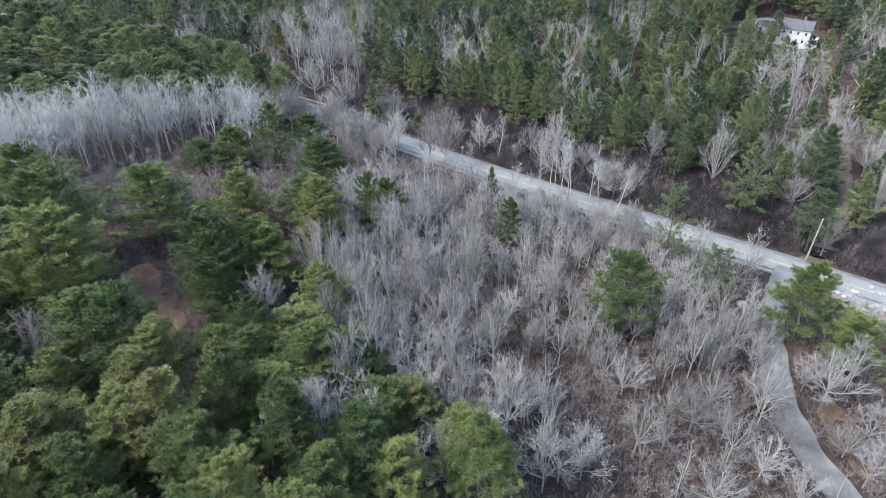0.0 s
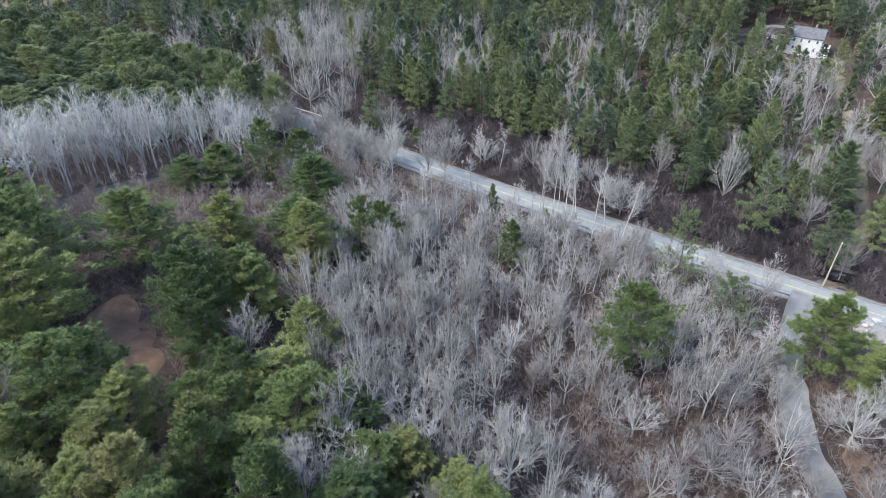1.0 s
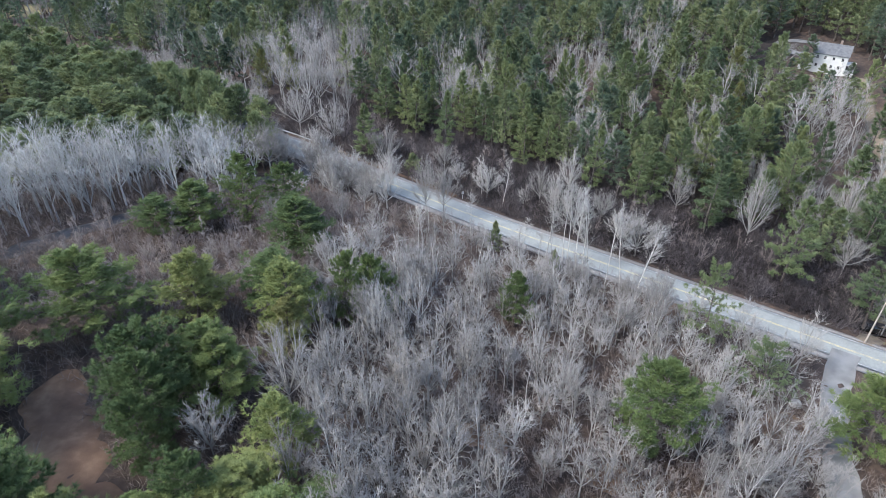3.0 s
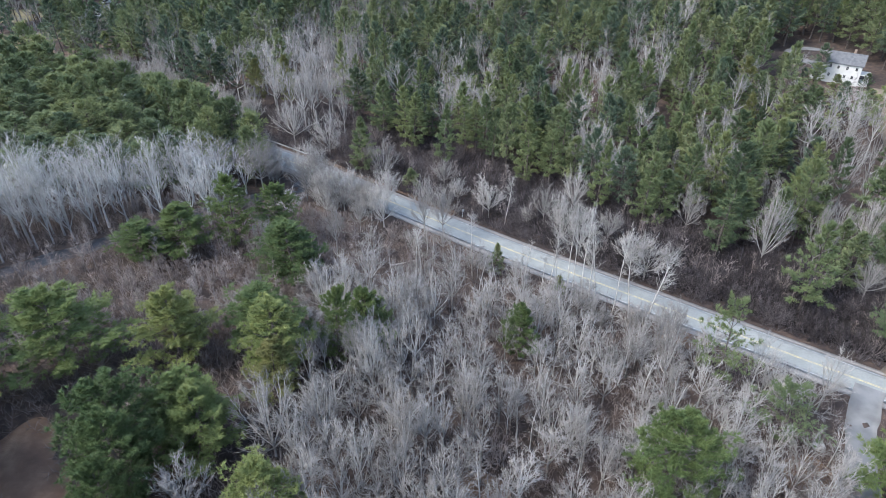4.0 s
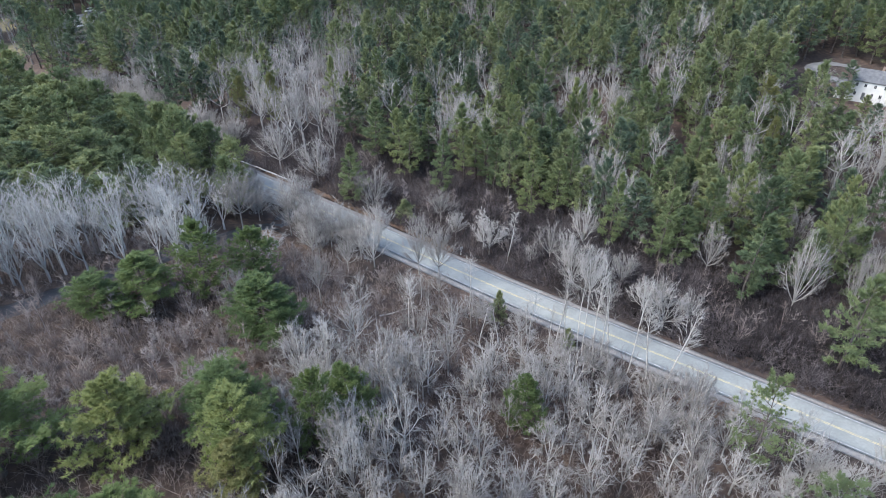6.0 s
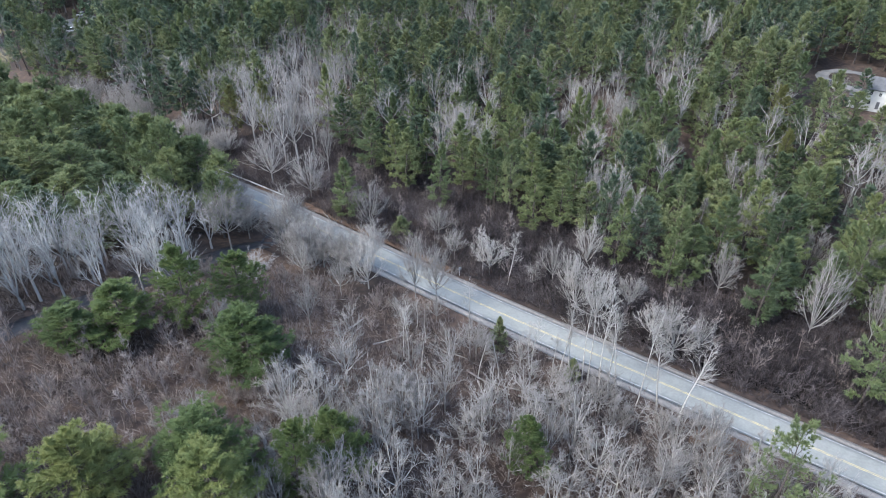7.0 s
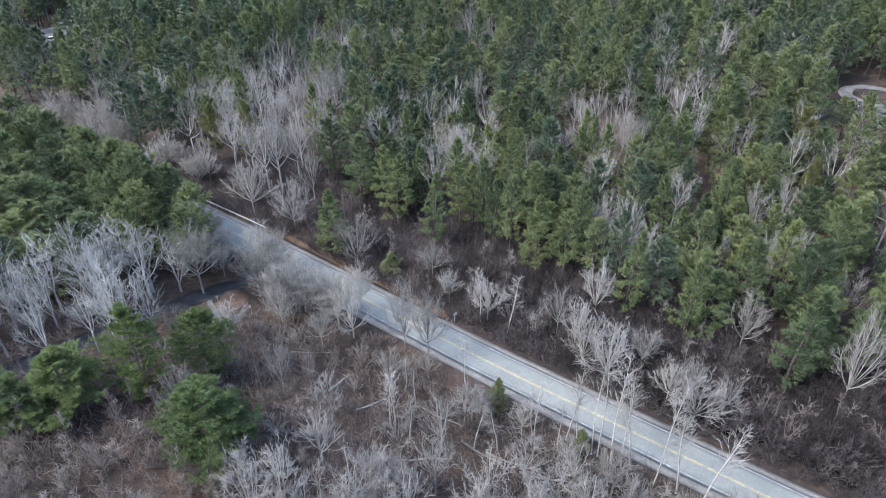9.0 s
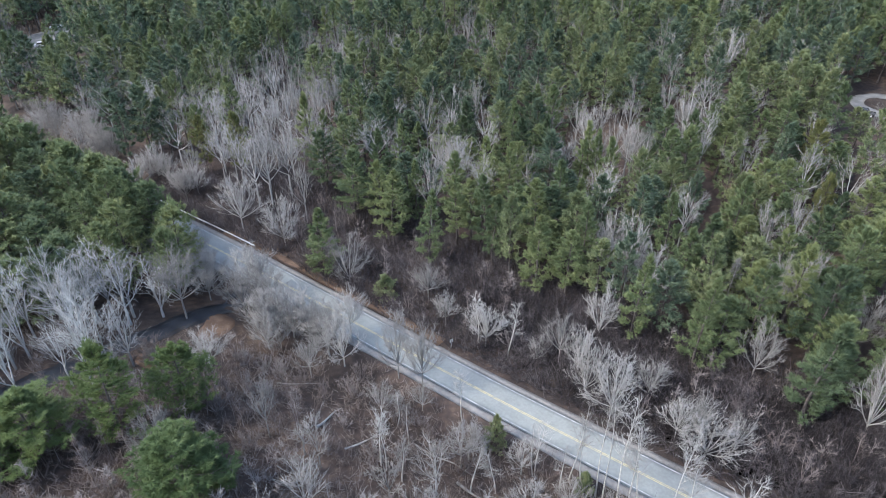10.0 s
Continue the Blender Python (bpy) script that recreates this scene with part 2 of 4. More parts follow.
def make_ground():
    xs, ys = spread_axis(-190, 170, 2.0), spread_axis(-10, 400, 2.0)
    V = np.array([(x, y, ground_z(x, y)) for y in ys for x in xs])
    w, h = len(xs), len(ys)
    i = (np.arange(h - 1)[:, None] * w + np.arange(w - 1)[None]).ravel()
    F = np.concatenate([np.stack([i, i + 1, i + w + 1], 1), np.stack([i, i + w + 1, i + w], 1)])
    ob = link_mesh("ground", V, F, M_LITTER, smooth=True)
    return tagged(ob, "forest floor of brown fallen leaves", "ground", kind="structure")


def ribbon(name, path, half, mat, lift, label, category, n_across=2, parent=None, ragged=0.05):
    """A strip of paving laid over the land along a line of points."""
    P = []
    for (x0, y0), (x1, y1) in zip(path, path[1:]):
        k = max(1, int(math.hypot(x1 - x0, y1 - y0) / 1.2))
        P += [(x0 + (x1 - x0) * i / k, y0 + (y1 - y0) * i / k) for i in range(k)]
    P = np.array(P + [path[-1]])
    for _ in range(5 if len(path) > 2 else 0):
        P[1:-1] = (P[:-2] + P[1:-1] * 2 + P[2:]) / 4
    T = unit(np.gradient(P, axis=0))
    N = np.stack([-T[:, 1], T[:, 0]], 1)
    k = n_across * 2 + 1
    V = []
    for p, nn in zip(P, N):
        for c in np.linspace(-1, 1, k):
            q = p + nn * c * half * (1 + ragged * noise.noise((p[0] * 0.3, p[1] * 0.3, c)))
            V.append((q[0], q[1], ground_z(*q) + lift + 0.03 * (1 - c * c)))
    i = (np.arange(len(P) - 1)[:, None] * k + np.arange(k - 1)[None]).ravel()
    F = np.concatenate([np.stack([i, i + k, i + k + 1], 1), np.stack([i, i + k + 1, i + 1], 1)])
    edge = [(e, -0.4) for e in (0, k - 1)]
    V, F = list(V), list(F)
    for e, drop in edge:
        base = len(V)
        V += [(V[r * k + e][0], V[r * k + e][1], V[r * k + e][2] + drop) for r in range(len(P))]
        for r in range(len(P) - 1):
            a, b, c, d = r * k + e, (r + 1) * k + e, base + r, base + r + 1
            F += [np.array((a, c, d)), np.array((a, d, b))]
    ob = link_mesh(name, V, np.array(F), mat, parent)
    return tagged(ob, label, category, kind="" if parent else "structure")


ground = make_ground()
RIGHT_DRIVE = [(60.5, 91.0), (57.5, 86.5), (54.0, 81.0), (49.7, 72.9), (46.0, 62.5), (44.6, 55.6), (44.8, 49.6), (46.0, 42.0), (49.0, 25.0)]
LEFT_DRIVE = [(-27.0, 151.0), (-31.5, 145.5), (-35.1, 138.8), (-39.0, 132.9), (-42.5, 128.0), (-50.0, 117.0), (-57.0, 107.0), (-61.5, 101.5), (-66.0, 97.3), (-78.0, 90.0), (-95.0, 84.0)]
EARTH = [(-41.5, 69.0), (-38.5, 64.5), (-35.3, 59.5), (-31.0, 54.0), (-26.5, 52.5)]
TRACK = [(64.0, 92.5), (69.0, 96.5), (76.0, 104.0), (84.0, 116.0), (94.0, 138.0), (101.0, 165.0), (108.0, 181.0)]
LOOP = [(111.0, 203.0), (108.0, 208.5), (103.0, 211.0), (97.5, 208.5), (96.0, 204.0), (98.5, 200.0), (103.0, 198.0)]

road_ends = [on_road(-190, 0.12), on_road(230, 0.12)]
road = ribbon("road", road_ends, 2.8, M_ASPHALT, 0.07, "two-lane country road of pale worn asphalt", "road", 3)
for side in (-1, 1):
    line = ribbon("shoulder", [on_road(-190, side * 3.35), on_road(230, side * 3.35)], 0.6, M_GRAVEL, 0.035, "gravel shoulder beside the road", "shoulder", 1)


def road_line(name, n, half, mat, label, s0=-120, s1=120):
    ss_, V, F = np.arange(s0, s1, 2.0), [], []
    for s in ss_:
        wob = 0.02 * noise.noise((s * 0.2, n, 0))
        for c in (-half, half):
            x, y = on_road(s, n + c + wob)
            V.append((x, y, ground_z(x, y) + 0.07 + 0.03 * (1 - (n / 2.8) ** 2) + 0.012))
    for i in range(len(ss_) - 1):
        F += [(2 * i, 2 * i + 1, 2 * i + 3), (2 * i, 2 * i + 3, 2 * i + 2)]
    tagged(link_mesh(name, V, F, mat, road), label)


road_line("centre_line", -0.11, 0.06, M_YELLOW, "yellow painted line")
road_line("centre_line", 0.11, 0.06, M_YELLOW, "yellow painted line")
road_line("edge_line", 2.62, 0.06, M_WHITE_LINE, "white painted line")
road_line("edge_line", -2.4, 0.06, M_WHITE_LINE, "white painted line")
ribbon("driveway", RIGHT_DRIVE, 1.9, M_DRIVE, 0.14, "grey asphalt driveway leaving the road", "driveway", 2, ragged=0.3)
ribbon("side_road", LEFT_DRIVE, 1.9, M_WET, 0.05, "dark wet asphalt side lane between trees", "driveway", 2, ragged=0.2)
ribbon("dirt_track", TRACK, 1.6, M_SAND, 0.04, "sandy dirt track up to the white house", "track", 2)
ribbon("loop_drive", LOOP, 1.5, M_DRIVE, 0.06, "grey looped driveway behind the white house", "driveway", 2)


def patch(name, cx, cy, rx, ry, mat, lift, label, category):
    """An irregular patch of other ground."""
    rings, k, V, F = 8, 48, [(cx, cy, ground_z(cx, cy) + lift)], []
    for r in range(1, rings + 1):
        for a in range(k):
            t = 2 * math.pi * a / k
            g = r / rings * (1 + 0.25 * noise.noise((math.cos(t) * 1.3 + cx, math.sin(t) * 1.3 + cy, 0)))
            x, y = cx + rx * g * math.cos(t), cy + ry * g * math.sin(t)
            V.append((x, y, ground_z(x, y) + (lift if r < rings else -0.1)))
    for a in range(k):
        F.append((0, 1 + a, 1 + (a + 1) % k))
        for r in range(rings - 1):
            p, q = 1 + r * k, 1 + (r + 1) * k
            b = (a + 1) % k
            F += [(p + a, q + a, q + b), (p + a, q + b, p + b)]
    return tagged(link_mesh(name, V, F, mat, smooth=True), label, category, kind="structure")


patch("lawn", -146, 256, 13, 9, M_GRASS, 0.25, "dry yellow-green grass clearing", "lawn")
patch("lawn", -170, 285, 14, 11, M_GRASS, 0.25, "bare sandy clearing beyond the woods", "clearing")
patch("parking_pad", -137.5, 293, 9, 15, M_DRIVE, 0.25, "grey paved yard with parked cars", "yard")
patch("clearing", 103, 203, 15, 13, M_LITTER, 0.03, "reddish leaf-covered clearing behind the house", "clearing")
patch("gravel_yard", 71, 82, 7, 6, M_GRAVEL, 0.06, "pale stony yard beside the road", "yard")
for k, (x, y) in enumerate(EARTH):
    patch("bare_bank", x, y, 3.6 + 0.4 * (k % 2), 4.6, M_BANK, 0.05 + 0.008 * k, "bare reddish-brown earth between pines", "bank")
ribbon("marsh", [on_road(-110, 15.5), on_road(-60, 15.0), on_road(-40, 15.0), on_road(-15, 14.5), on_road(4, 14.0)], 8.0, M_MUD, 0.03, "dark wet boggy ground beyond the road", "marsh", 5)
ribbon("bare_bank", [on_road(2, 5.3), on_road(14, 5.6), on_road(26, 5.4), on_road(40, 5.7), on_road(52, 5.2)], 1.3, M_BANK, 0.05, "bare reddish-brown earth on the road's verge", "bank", 2, ragged=0.5)
patch("bare_bank", -35.2, 129.0, 2.4, 3.4, M_BANK, 0.05, "bare reddish-brown earth beside the side lane", "bank")
patch("bare_bank", -30.6, 138.5, 2.4, 4.6, M_BANK, 0.05, "bare reddish-brown earth beside the side lane", "bank")
patch("bare_bank", 21, 67.5, 3.6, 2.6, M_BANK, 0.04, "open reddish-brown leaf litter", "bank")
patch("bare_bank", 5.4, 71, 3.4, 2.6, M_BANK, 0.04, "open reddish-brown leaf litter", "bank")
patch("bare_bank", 44.8, 75, 3.5, 5, M_BANK, 0.04, "open reddish-brown leaf litter", "bank")
patch("bare_bank", 37, 101.5, 5, 2.2, M_BANK, 0.04, "open reddish-brown earth near the road", "bank")
patch("bare_bank", 50.8, 52, 2.6, 8, M_BANK, 0.04, "bare earth bank beside the driveway", "bank")
patch("grass_verge", 70, 97, 5, 5, M_GRASS, 0.03, "dry grass at the track's mouth", "verge")


# ---- trees ----
def pine_arrays(rng, H, R, nb, nt, nbl, blade, width, low=0.25, power=0.65, up=0.5, gap=0.0, simple=False, loose=0.55):
    """Trunk and limbs, and the needles, of one pine."""
    s = (np.arange(nb) + rng.uniform(0, 1, nb)) / nb
    az = np.arange(nb) * 2.399 + rng.normal(0, 0.35, nb)
    lobe = 1 + 0.18 * np.sin(az * 2 + rng.uniform(0, 6)) + 0.12 * np.sin(az * 3 + s * 5)
    ln = R * ((1 - s) ** power * (0.6 + 0.4 * np.minimum(1, s * 4)) + 0.05) * rng.uniform(0.7, 1.12, nb) * lobe
    z = H * (low + (0.97 - low) * s)
    el = np.radians(-8 + 62 * s ** 1.5 + rng.normal(0, 7, nb))
    d = np.stack([np.cos(az) * np.cos(el), np.sin(az) * np.cos(el), np.sin(el)], 1)
    bend = 0.02 * H * np.sin(z / H * 3 + rng.uniform(0, 6))
    o = np.stack([bend, bend * 0.4, z], 1)
    upv = np.array([0, 0, 1.0])

    def along(u, i):
        return o[i] + d[i] * (ln[i] * u)[:, None] + upv * (up * ln[i] * u * u * 0.5)[:, None]

    zs = np.linspace(0, 0.97 * H, 8)
    tp = np.stack([np.interp(zs, z, bend) * np.minimum(1, zs / (low * H + 0.1)), np.interp(zs, z, bend) * 0.4 * np.minimum(1, zs / (low * H + 0.1)), zs], 1)
    tr = 0.0115 * H * (1 - zs / H) + 0.02
    tr[0] *= 1.35
    i = np.arange(nb)
    mid, end = along(np.full(nb, 0.5), i), along(np.full(nb, 0.95), i)
    parts = [chain(tp[[0, 7]], tr[[0, 7]], 4)] if simple else [chain(tp, tr, 7)]
    lr = 0.012 + 0.009 * ln
    if not simple:
        parts += [tubes(o, mid, lr, lr * 0.6), tubes(mid, end, lr * 0.6, 0.008)]
    m = max(3, nb // 4)
    sa = rng.uniform(0, 6.28, m)
    so = np.stack([np.zeros(m), np.zeros(m), H * rng.uniform(0.1, low + 0.05, m)], 1)
    parts.append(spikes(so, so + np.stack([np.cos(sa), np.sin(sa), rng.uniform(-0.2, 0.3, m)], 1) * rng.uniform(0.15, 0.45, m)[:, None] * R, 0.03))
    wood = join(parts)
    # needle sprays
    i = np.repeat(np.arange(nb), nt)
    u = rng.uniform(0.28, 1.0, nb * nt) ** 0.8
    keep = rng.uniform(0, 1, nb)[i] > gap
    i, u = i[keep], u[keep]
    side = np.stack([-np.sin(az), np.cos(az), np.zeros(nb)], 1)[i]
    lat = rng.normal(0, 0.06 + 0.2 * loose, len(i)) * ln[i] * (1.15 - 0.5 * u)
    c = along(u, i) + side * lat[:, None] + upv * rng.normal(0.05, 0.13, len(i))[:, None]
    k = len(c)
    cc = np.repeat(c, nbl, 0)
    dd = unit(np.repeat(d[i] * 0.5 + side * np.sign(lat)[:, None] * 0.25, nbl, 0) + upv * (0.1 + 0.58 * loose) + rng.normal(0, loose, (k * nbl, 3)))
    L = blade * rng.uniform(0.6, 1.25, k * nbl)
    crown = [blades(cc, dd, L, width * rng.uniform(0.7, 1.2, k * nbl), rng)]
    kt = 5 * nbl
    top = np.stack([np.full(kt, bend[-1]), np.full(kt, bend[-1] * 0.4), H * rng.uniform(0.9, 0.985, kt)], 1)
    crown.append(blades(top, unit(upv * 0.9 + rng.normal(0, 0.5, (kt, 3))), blade * 1.1, width, rng))
    return wood, join(crown)


def spread_tree(rng, H, R, limbs=7, subs=6, twigs=6, fork=0.22, finest=3):
    """A bare broadleaf tree: short bole, limbs that curve upward, branches and a haze of twigs."""
    wood, fine = [], []
    bole = H * fork
    wood.append(tubes([[0, 0, -0.3]], [[0, 0, bole * 1.05]], [0.0125 * H], [0.0095 * H], 6))
    az = np.arange(limbs) * 2.4 + rng.normal(0, 0.35, limbs)
    lean = np.linspace(0.1, 1.0, limbs) ** 0.8
    top = H * (1.0 - 0.42 * lean ** 2.2) * rng.uniform(0.9, 1.0, limbs)
    o = np.stack([np.zeros(limbs), np.zeros(limbs), bole * (1.05 + 0.9 * (1 - lean) * rng.uniform(0.2, 1, limbs))], 1)
    out = np.stack([np.cos(az), np.sin(az), np.zeros(limbs)], 1)
    wob = rng.uniform(0, 6, limbs)

    def limb_at(u, i):
        rad = 0.8 * R * lean[i] * (1 - (1 - u) ** 1.5)
        p = o[i] + out[i] * rad[:, None]
        p[:, 2] = o[i][:, 2] + (top[i] - o[i][:, 2]) * u ** 1.12
        w = 0.011 * H * np.sin(6 * u + wob[i]) * u
        p[:, 0] += w * out[i][:, 1]
        p[:, 1] -= w * out[i][:, 0]
        return p

    cuts, i = np.linspace(0, 1, 5), np.arange(limbs)
    for a, b in zip(cuts, cuts[1:]):
        wood.append(tubes(limb_at(np.full(limbs, a), i), limb_at(np.full(limbs, b), i), 0.0062 * H * (1 - a) + 0.012, 0.0062 * H * (1 - b) + 0.012, 4))
    i = np.repeat(np.arange(limbs), subs)
    n = len(i)
    u = rng.uniform(0.18, 0.97, n)
    p = limb_at(u, i)
    tan = unit(limb_at(np.minimum(u + 0.06, 1.03), i) - p)
    d = unit(tan * 0.75 + rng.normal(0, 0.5, (n, 3)) * np.array([1, 1, 0.5]) + out[i] * 0.3 + np.array([0, 0, 0.2]))
    ln = rng.uniform(0.13, 0.27, n) * H * (1.2 - 0.65 * u)
    q = p + d * ln[:, None] + np.array([0, 0, 1.0]) * (0.18 * ln)[:, None]
    m = p + d * ln[:, None] * 0.5 + rng.normal(0, 0.012 * H, (n, 3))
    wood += [tubes(p, m, 0.026, 0.018), tubes(m, q, 0.018, 0.01)]
    j = np.repeat(np.arange(n), twigs)
    k = len(j)
    v = rng.uniform(0.1, 1.0, k)
    tp = np.where((v < 0.5)[:, None], p[j] + (m - p)[j] * (v * 2)[:, None], m[j] + (q - m)[j] * (v * 2 - 1)[:, None])
    td = unit(d[j] * 0.75 + rng.normal(0, 0.42, (k, 3)) + np.array([0, 0, 0.4]))
    tl = rng.uniform(0.05, 0.115, k) * H
    te = tp + td * tl[:, None]
    fine.append(spikes(tp, te, 0.023))
    if finest:
        k2 = np.repeat(np.arange(k), finest)
        v = rng.uniform(0.15, 0.75, len(k2))
        sp = tp[k2] + (te - tp)[k2] * v[:, None]
        fine.append(spikes(sp, sp + unit(td[k2] + rng.normal(0, 0.45, (len(k2), 3))) * (tl[k2] * 0.65)[:, None], 0.018))
    return join(wood), join(fine)


def slim_tree(rng, H, R, nb=26, twigs=6, low=0.3, lean=0.03):
    """A slender bare tree: one stem to the top, short rising side branches."""
    zs = np.linspace(-0.3, H, 8)
    ph, amp = rng.uniform(0, 6), lean * H
    t = zs / H
    sx, sy = amp * t * np.cos(ph) + 0.012 * H * np.sin(t * 6 + ph), amp * t * np.sin(ph) + 0.012 * H * np.cos(t * 5 + ph)
    sp = np.stack([sx, sy, zs], 1)
    tr = 0.0085 * H * (1 - t.clip(0, 1)) + 0.012
    wood = [chain(sp, tr, 5)]
    s = rng.uniform(low, 0.98, nb)
    p = np.stack([np.interp(s * H, zs, sx), np.interp(s * H, zs, sy), s * H], 1)
    az = rng.uniform(0, 6.28, nb)
    el = np.radians(rng.uniform(25, 65, nb))
    d = np.stack([np.cos(az) * np.cos(el), np.sin(az) * np.cos(el), np.sin(el)], 1)
    ln = R * (1.25 - 0.85 * (s - low) / (1 - low)) * rng.uniform(0.6, 1.2, nb)
    q = p + d * ln[:, None]
    q[:, 2] += 0.15 * ln
    side = tubes(p, q, 0.012 + 0.007 * ln, 0.008)
    j = np.repeat(np.arange(nb), twigs)
    k = len(j)
    v = rng.uniform(0.2, 1.0, k)
    tp = p[j] + (q - p)[j] * v[:, None]
    te = tp + unit(d[j] * 0.8 + rng.normal(0, 0.45, (k, 3)) + np.array([0, 0, 0.3])) * (rng.uniform(0.25, 0.6, k) * ln[j] + 0.2)[:, None]
    fine = [side, spikes(tp, te, 0.022)]
    v = rng.uniform(0.2, 0.8, k)
    sp2 = tp + (te - tp) * v[:, None]
    fine.append(spikes(sp2, sp2 + unit((te - tp) + rng.normal(0, 0.35, (k, 3))) * 0.5, 0.015))
    return join(wood), join(fine)


def make_tree(name, arrays, mats, label, category="tree", group=""):
    """A tree thing at the origin: trunk with its limbs, and the crown."""
    root = tagged(new(name), label, category, group)
    link_mesh("trunk", *arrays[0], mats[0], root)
    link_mesh("crown", *arrays[1], mats[1], root)
    return root


PLACED = []
used = set()


def stand(variants, x, y, h, r, base_h, base_r, rng, sink=0.1):
    """Sets one of the variants at a place, sized to a height and a crown radius."""
    v = variants[rng.integers(len(variants))]
    m = Matrix.Translation((x, y, ground_z(x, y) - sink)) @ Matrix.Rotation(rng.uniform(0, 6.28), 4, "Z") @ Matrix.Diagonal((r / base_r, r / base_r, h / base_h, 1))
    PLACED.append((x, y, r))
    if v.name not in used:
        used.add(v.name)
        v.matrix_basis = m
        return v
    src = v
    src_m = src.matrix_basis.copy()
    src.matrix_basis = Matrix.Identity(4)
    c = copy_thing(src, m)
    src.matrix_basis = src_m
    return c


rng = np.random.default_rng(7)
near_pines = [make_tree("white_pine", pine_arrays(rng, 16, 4.5, 62, 28, 18, 0.46, 0.085, low, pw, 0.5, loose=0.42), (M_PINE_BARK, M_PINE_NEAR), "tall white pine with full green needle crown", group="near pines")
              for low, pw in ((0.2, 0.5), (0.26, 0.42), (0.15, 0.55), (0.3, 0.45), (0.22, 0.65))]
yellow_pines = [make_tree("white_pine", pine_arrays(rng, 15, 4.0, 62, 25, 18, 0.46, 0.09, 0.2, 0.6, 0.6), (M_PINE_BARK, M_PINE_YELLOW), "white pine with yellow-green needles", group="near pines")
                for _ in range(2)]
open_pines = [make_tree("open_pine", pine_arrays(rng, 16, 5.0, 36, 24, 18, 0.45, 0.08, 0.3, 0.45, 0.25, 0.12), (M_PINE_BARK, M_PINE), "open-crowned pine with spreading tiered branches")
              for _ in range(2)]
small_pines = [make_tree("young_pine", pine_arrays(rng, 5, 2.0, 40, 18, 10, 0.34, 0.09, 0.05, 0.75, 0.4), (M_PINE_BARK, M_PINE_OLIVE), "small bushy young pine by the road") for _ in range(2)]
broad_pines = [make_tree("broad_pine", pine_arrays(rng, 16, 4.6, 56, 18, 11, 0.6, 0.13, low, pw, 0.5), (M_PINE_BARK, M_PINE), "broad-crowned green pine in a close stand", group="broad pines")
               for low, pw in ((0.18, 0.45), (0.22, 0.4), (0.15, 0.5), (0.25, 0.55))]
stand_pines = [make_tree("pine_tree", pine_arrays(rng, 18, 4.3, 46, 21, 11, 0.62, 0.13, low, pw, 0.4, loose=0.34), (M_PINE_BARK, M_PINE), "straight forest pine with green layered branches", group="pine woods")
               for low, pw in ((0.18, 0.7), (0.26, 0.6), (0.14, 0.85), (0.2, 0.75), (0.16, 0.95), (0.3, 0.6))]
forest_pines = [make_tree(kind, pine_arrays(rng, 17, 4.2, 40, 15, 8, 0.8, 0.2, low, pw, 0.4, loose=0.34), (M_PINE_BARK, m), text, group="forest pines")
                for kind, m, low, pw, text in (("forest_pine", M_PINE_DARK, 0.25, 0.7, "dark green forest pine in closed woods"), ("forest_pine", M_PINE_DARK, 0.3, 0.55, "dark green forest pine in closed woods"),
                                               ("forest_pine", M_PINE_OLIVE, 0.22, 0.8, "olive green forest pine in closed woods"), ("forest_pine", M_PINE_OLIVE, 0.3, 0.6, "olive green forest pine in closed woods"))]
hill_pines = [make_tree("hill_pine", pine_arrays(rng, 17, 4.2, 34, 12, 7, 0.95, 0.27, low, pw, 0.4, loose=0.36), (M_PINE_BARK, m), "green pine in distant woods", group="hill pines")
              for m, low, pw in ((M_PINE_DARK, 0.25, 0.75), (M_PINE, 0.3, 0.6), (M_PINE_OLIVE, 0.25, 0.65), (M_PINE, 0.2, 0.85))]
wood_trees = [make_tree("woodland_tree", spread_tree(rng, 14, 3.6, 7, 6, 5, f, 2), (M_BARE, M_TWIG), "tall leafless grey tree among pines", group="woodland trees") for f in (0.25, 0.35, 0.3, 0.4)]
bare_trees = [make_tree("bare_tree", spread_tree(rng, 11, 4.2, 11 + i % 3, 9, 7, f, 2), (M_BARE, M_TWIG), "leafless grey tree with spreading fan of branches", group="bare trees")
              for i, f in enumerate((0.2, 0.12, 0.28, 0.18, 0.24))]
birches = [make_tree("birch_tree", slim_tree(rng, 11, 1.5, 26, 5, 0.45, 0.09), (M_BIRCH, M_BARE), "leafless birch with pale slender stem", group="roadside birches") for _ in range(4)]
aspens = [make_tree("aspen_tree", spread_tree(rng, 14, 2.4, 5 + i % 3, 7, 4, 0.14 + 0.04 * i, 2), (M_ASPEN, M_ASPEN), "leafless pale grey aspen in a dense stand", group="aspen stand") for i in range(5)]
saplings = [make_tree("sapling", spread_tree(rng, 8, 2.0, 6, 6, 5, 0.22, 2), (M_BARE, M_TWIG), "leafless grey sapling in a thicket", group="saplings") for _ in range(4)]
saplings += [make_tree("sapling", slim_tree(rng, 8, 1.3, 24, 4, 0.25, 0.06), (M_BARE, M_TWIG), "leafless slender grey sapling", group="saplings") for _ in range(4)]
shrub_trees = [make_tree("shrub_tree", spread_tree(rng, 6, 2.2, 6, 5, 5, 0.1, 2), (M_BROWN_TWIG, M_BROWN_TWIG), "low leafless grey-brown tree in a thicket", group="thicket trees") for _ in range(4)]
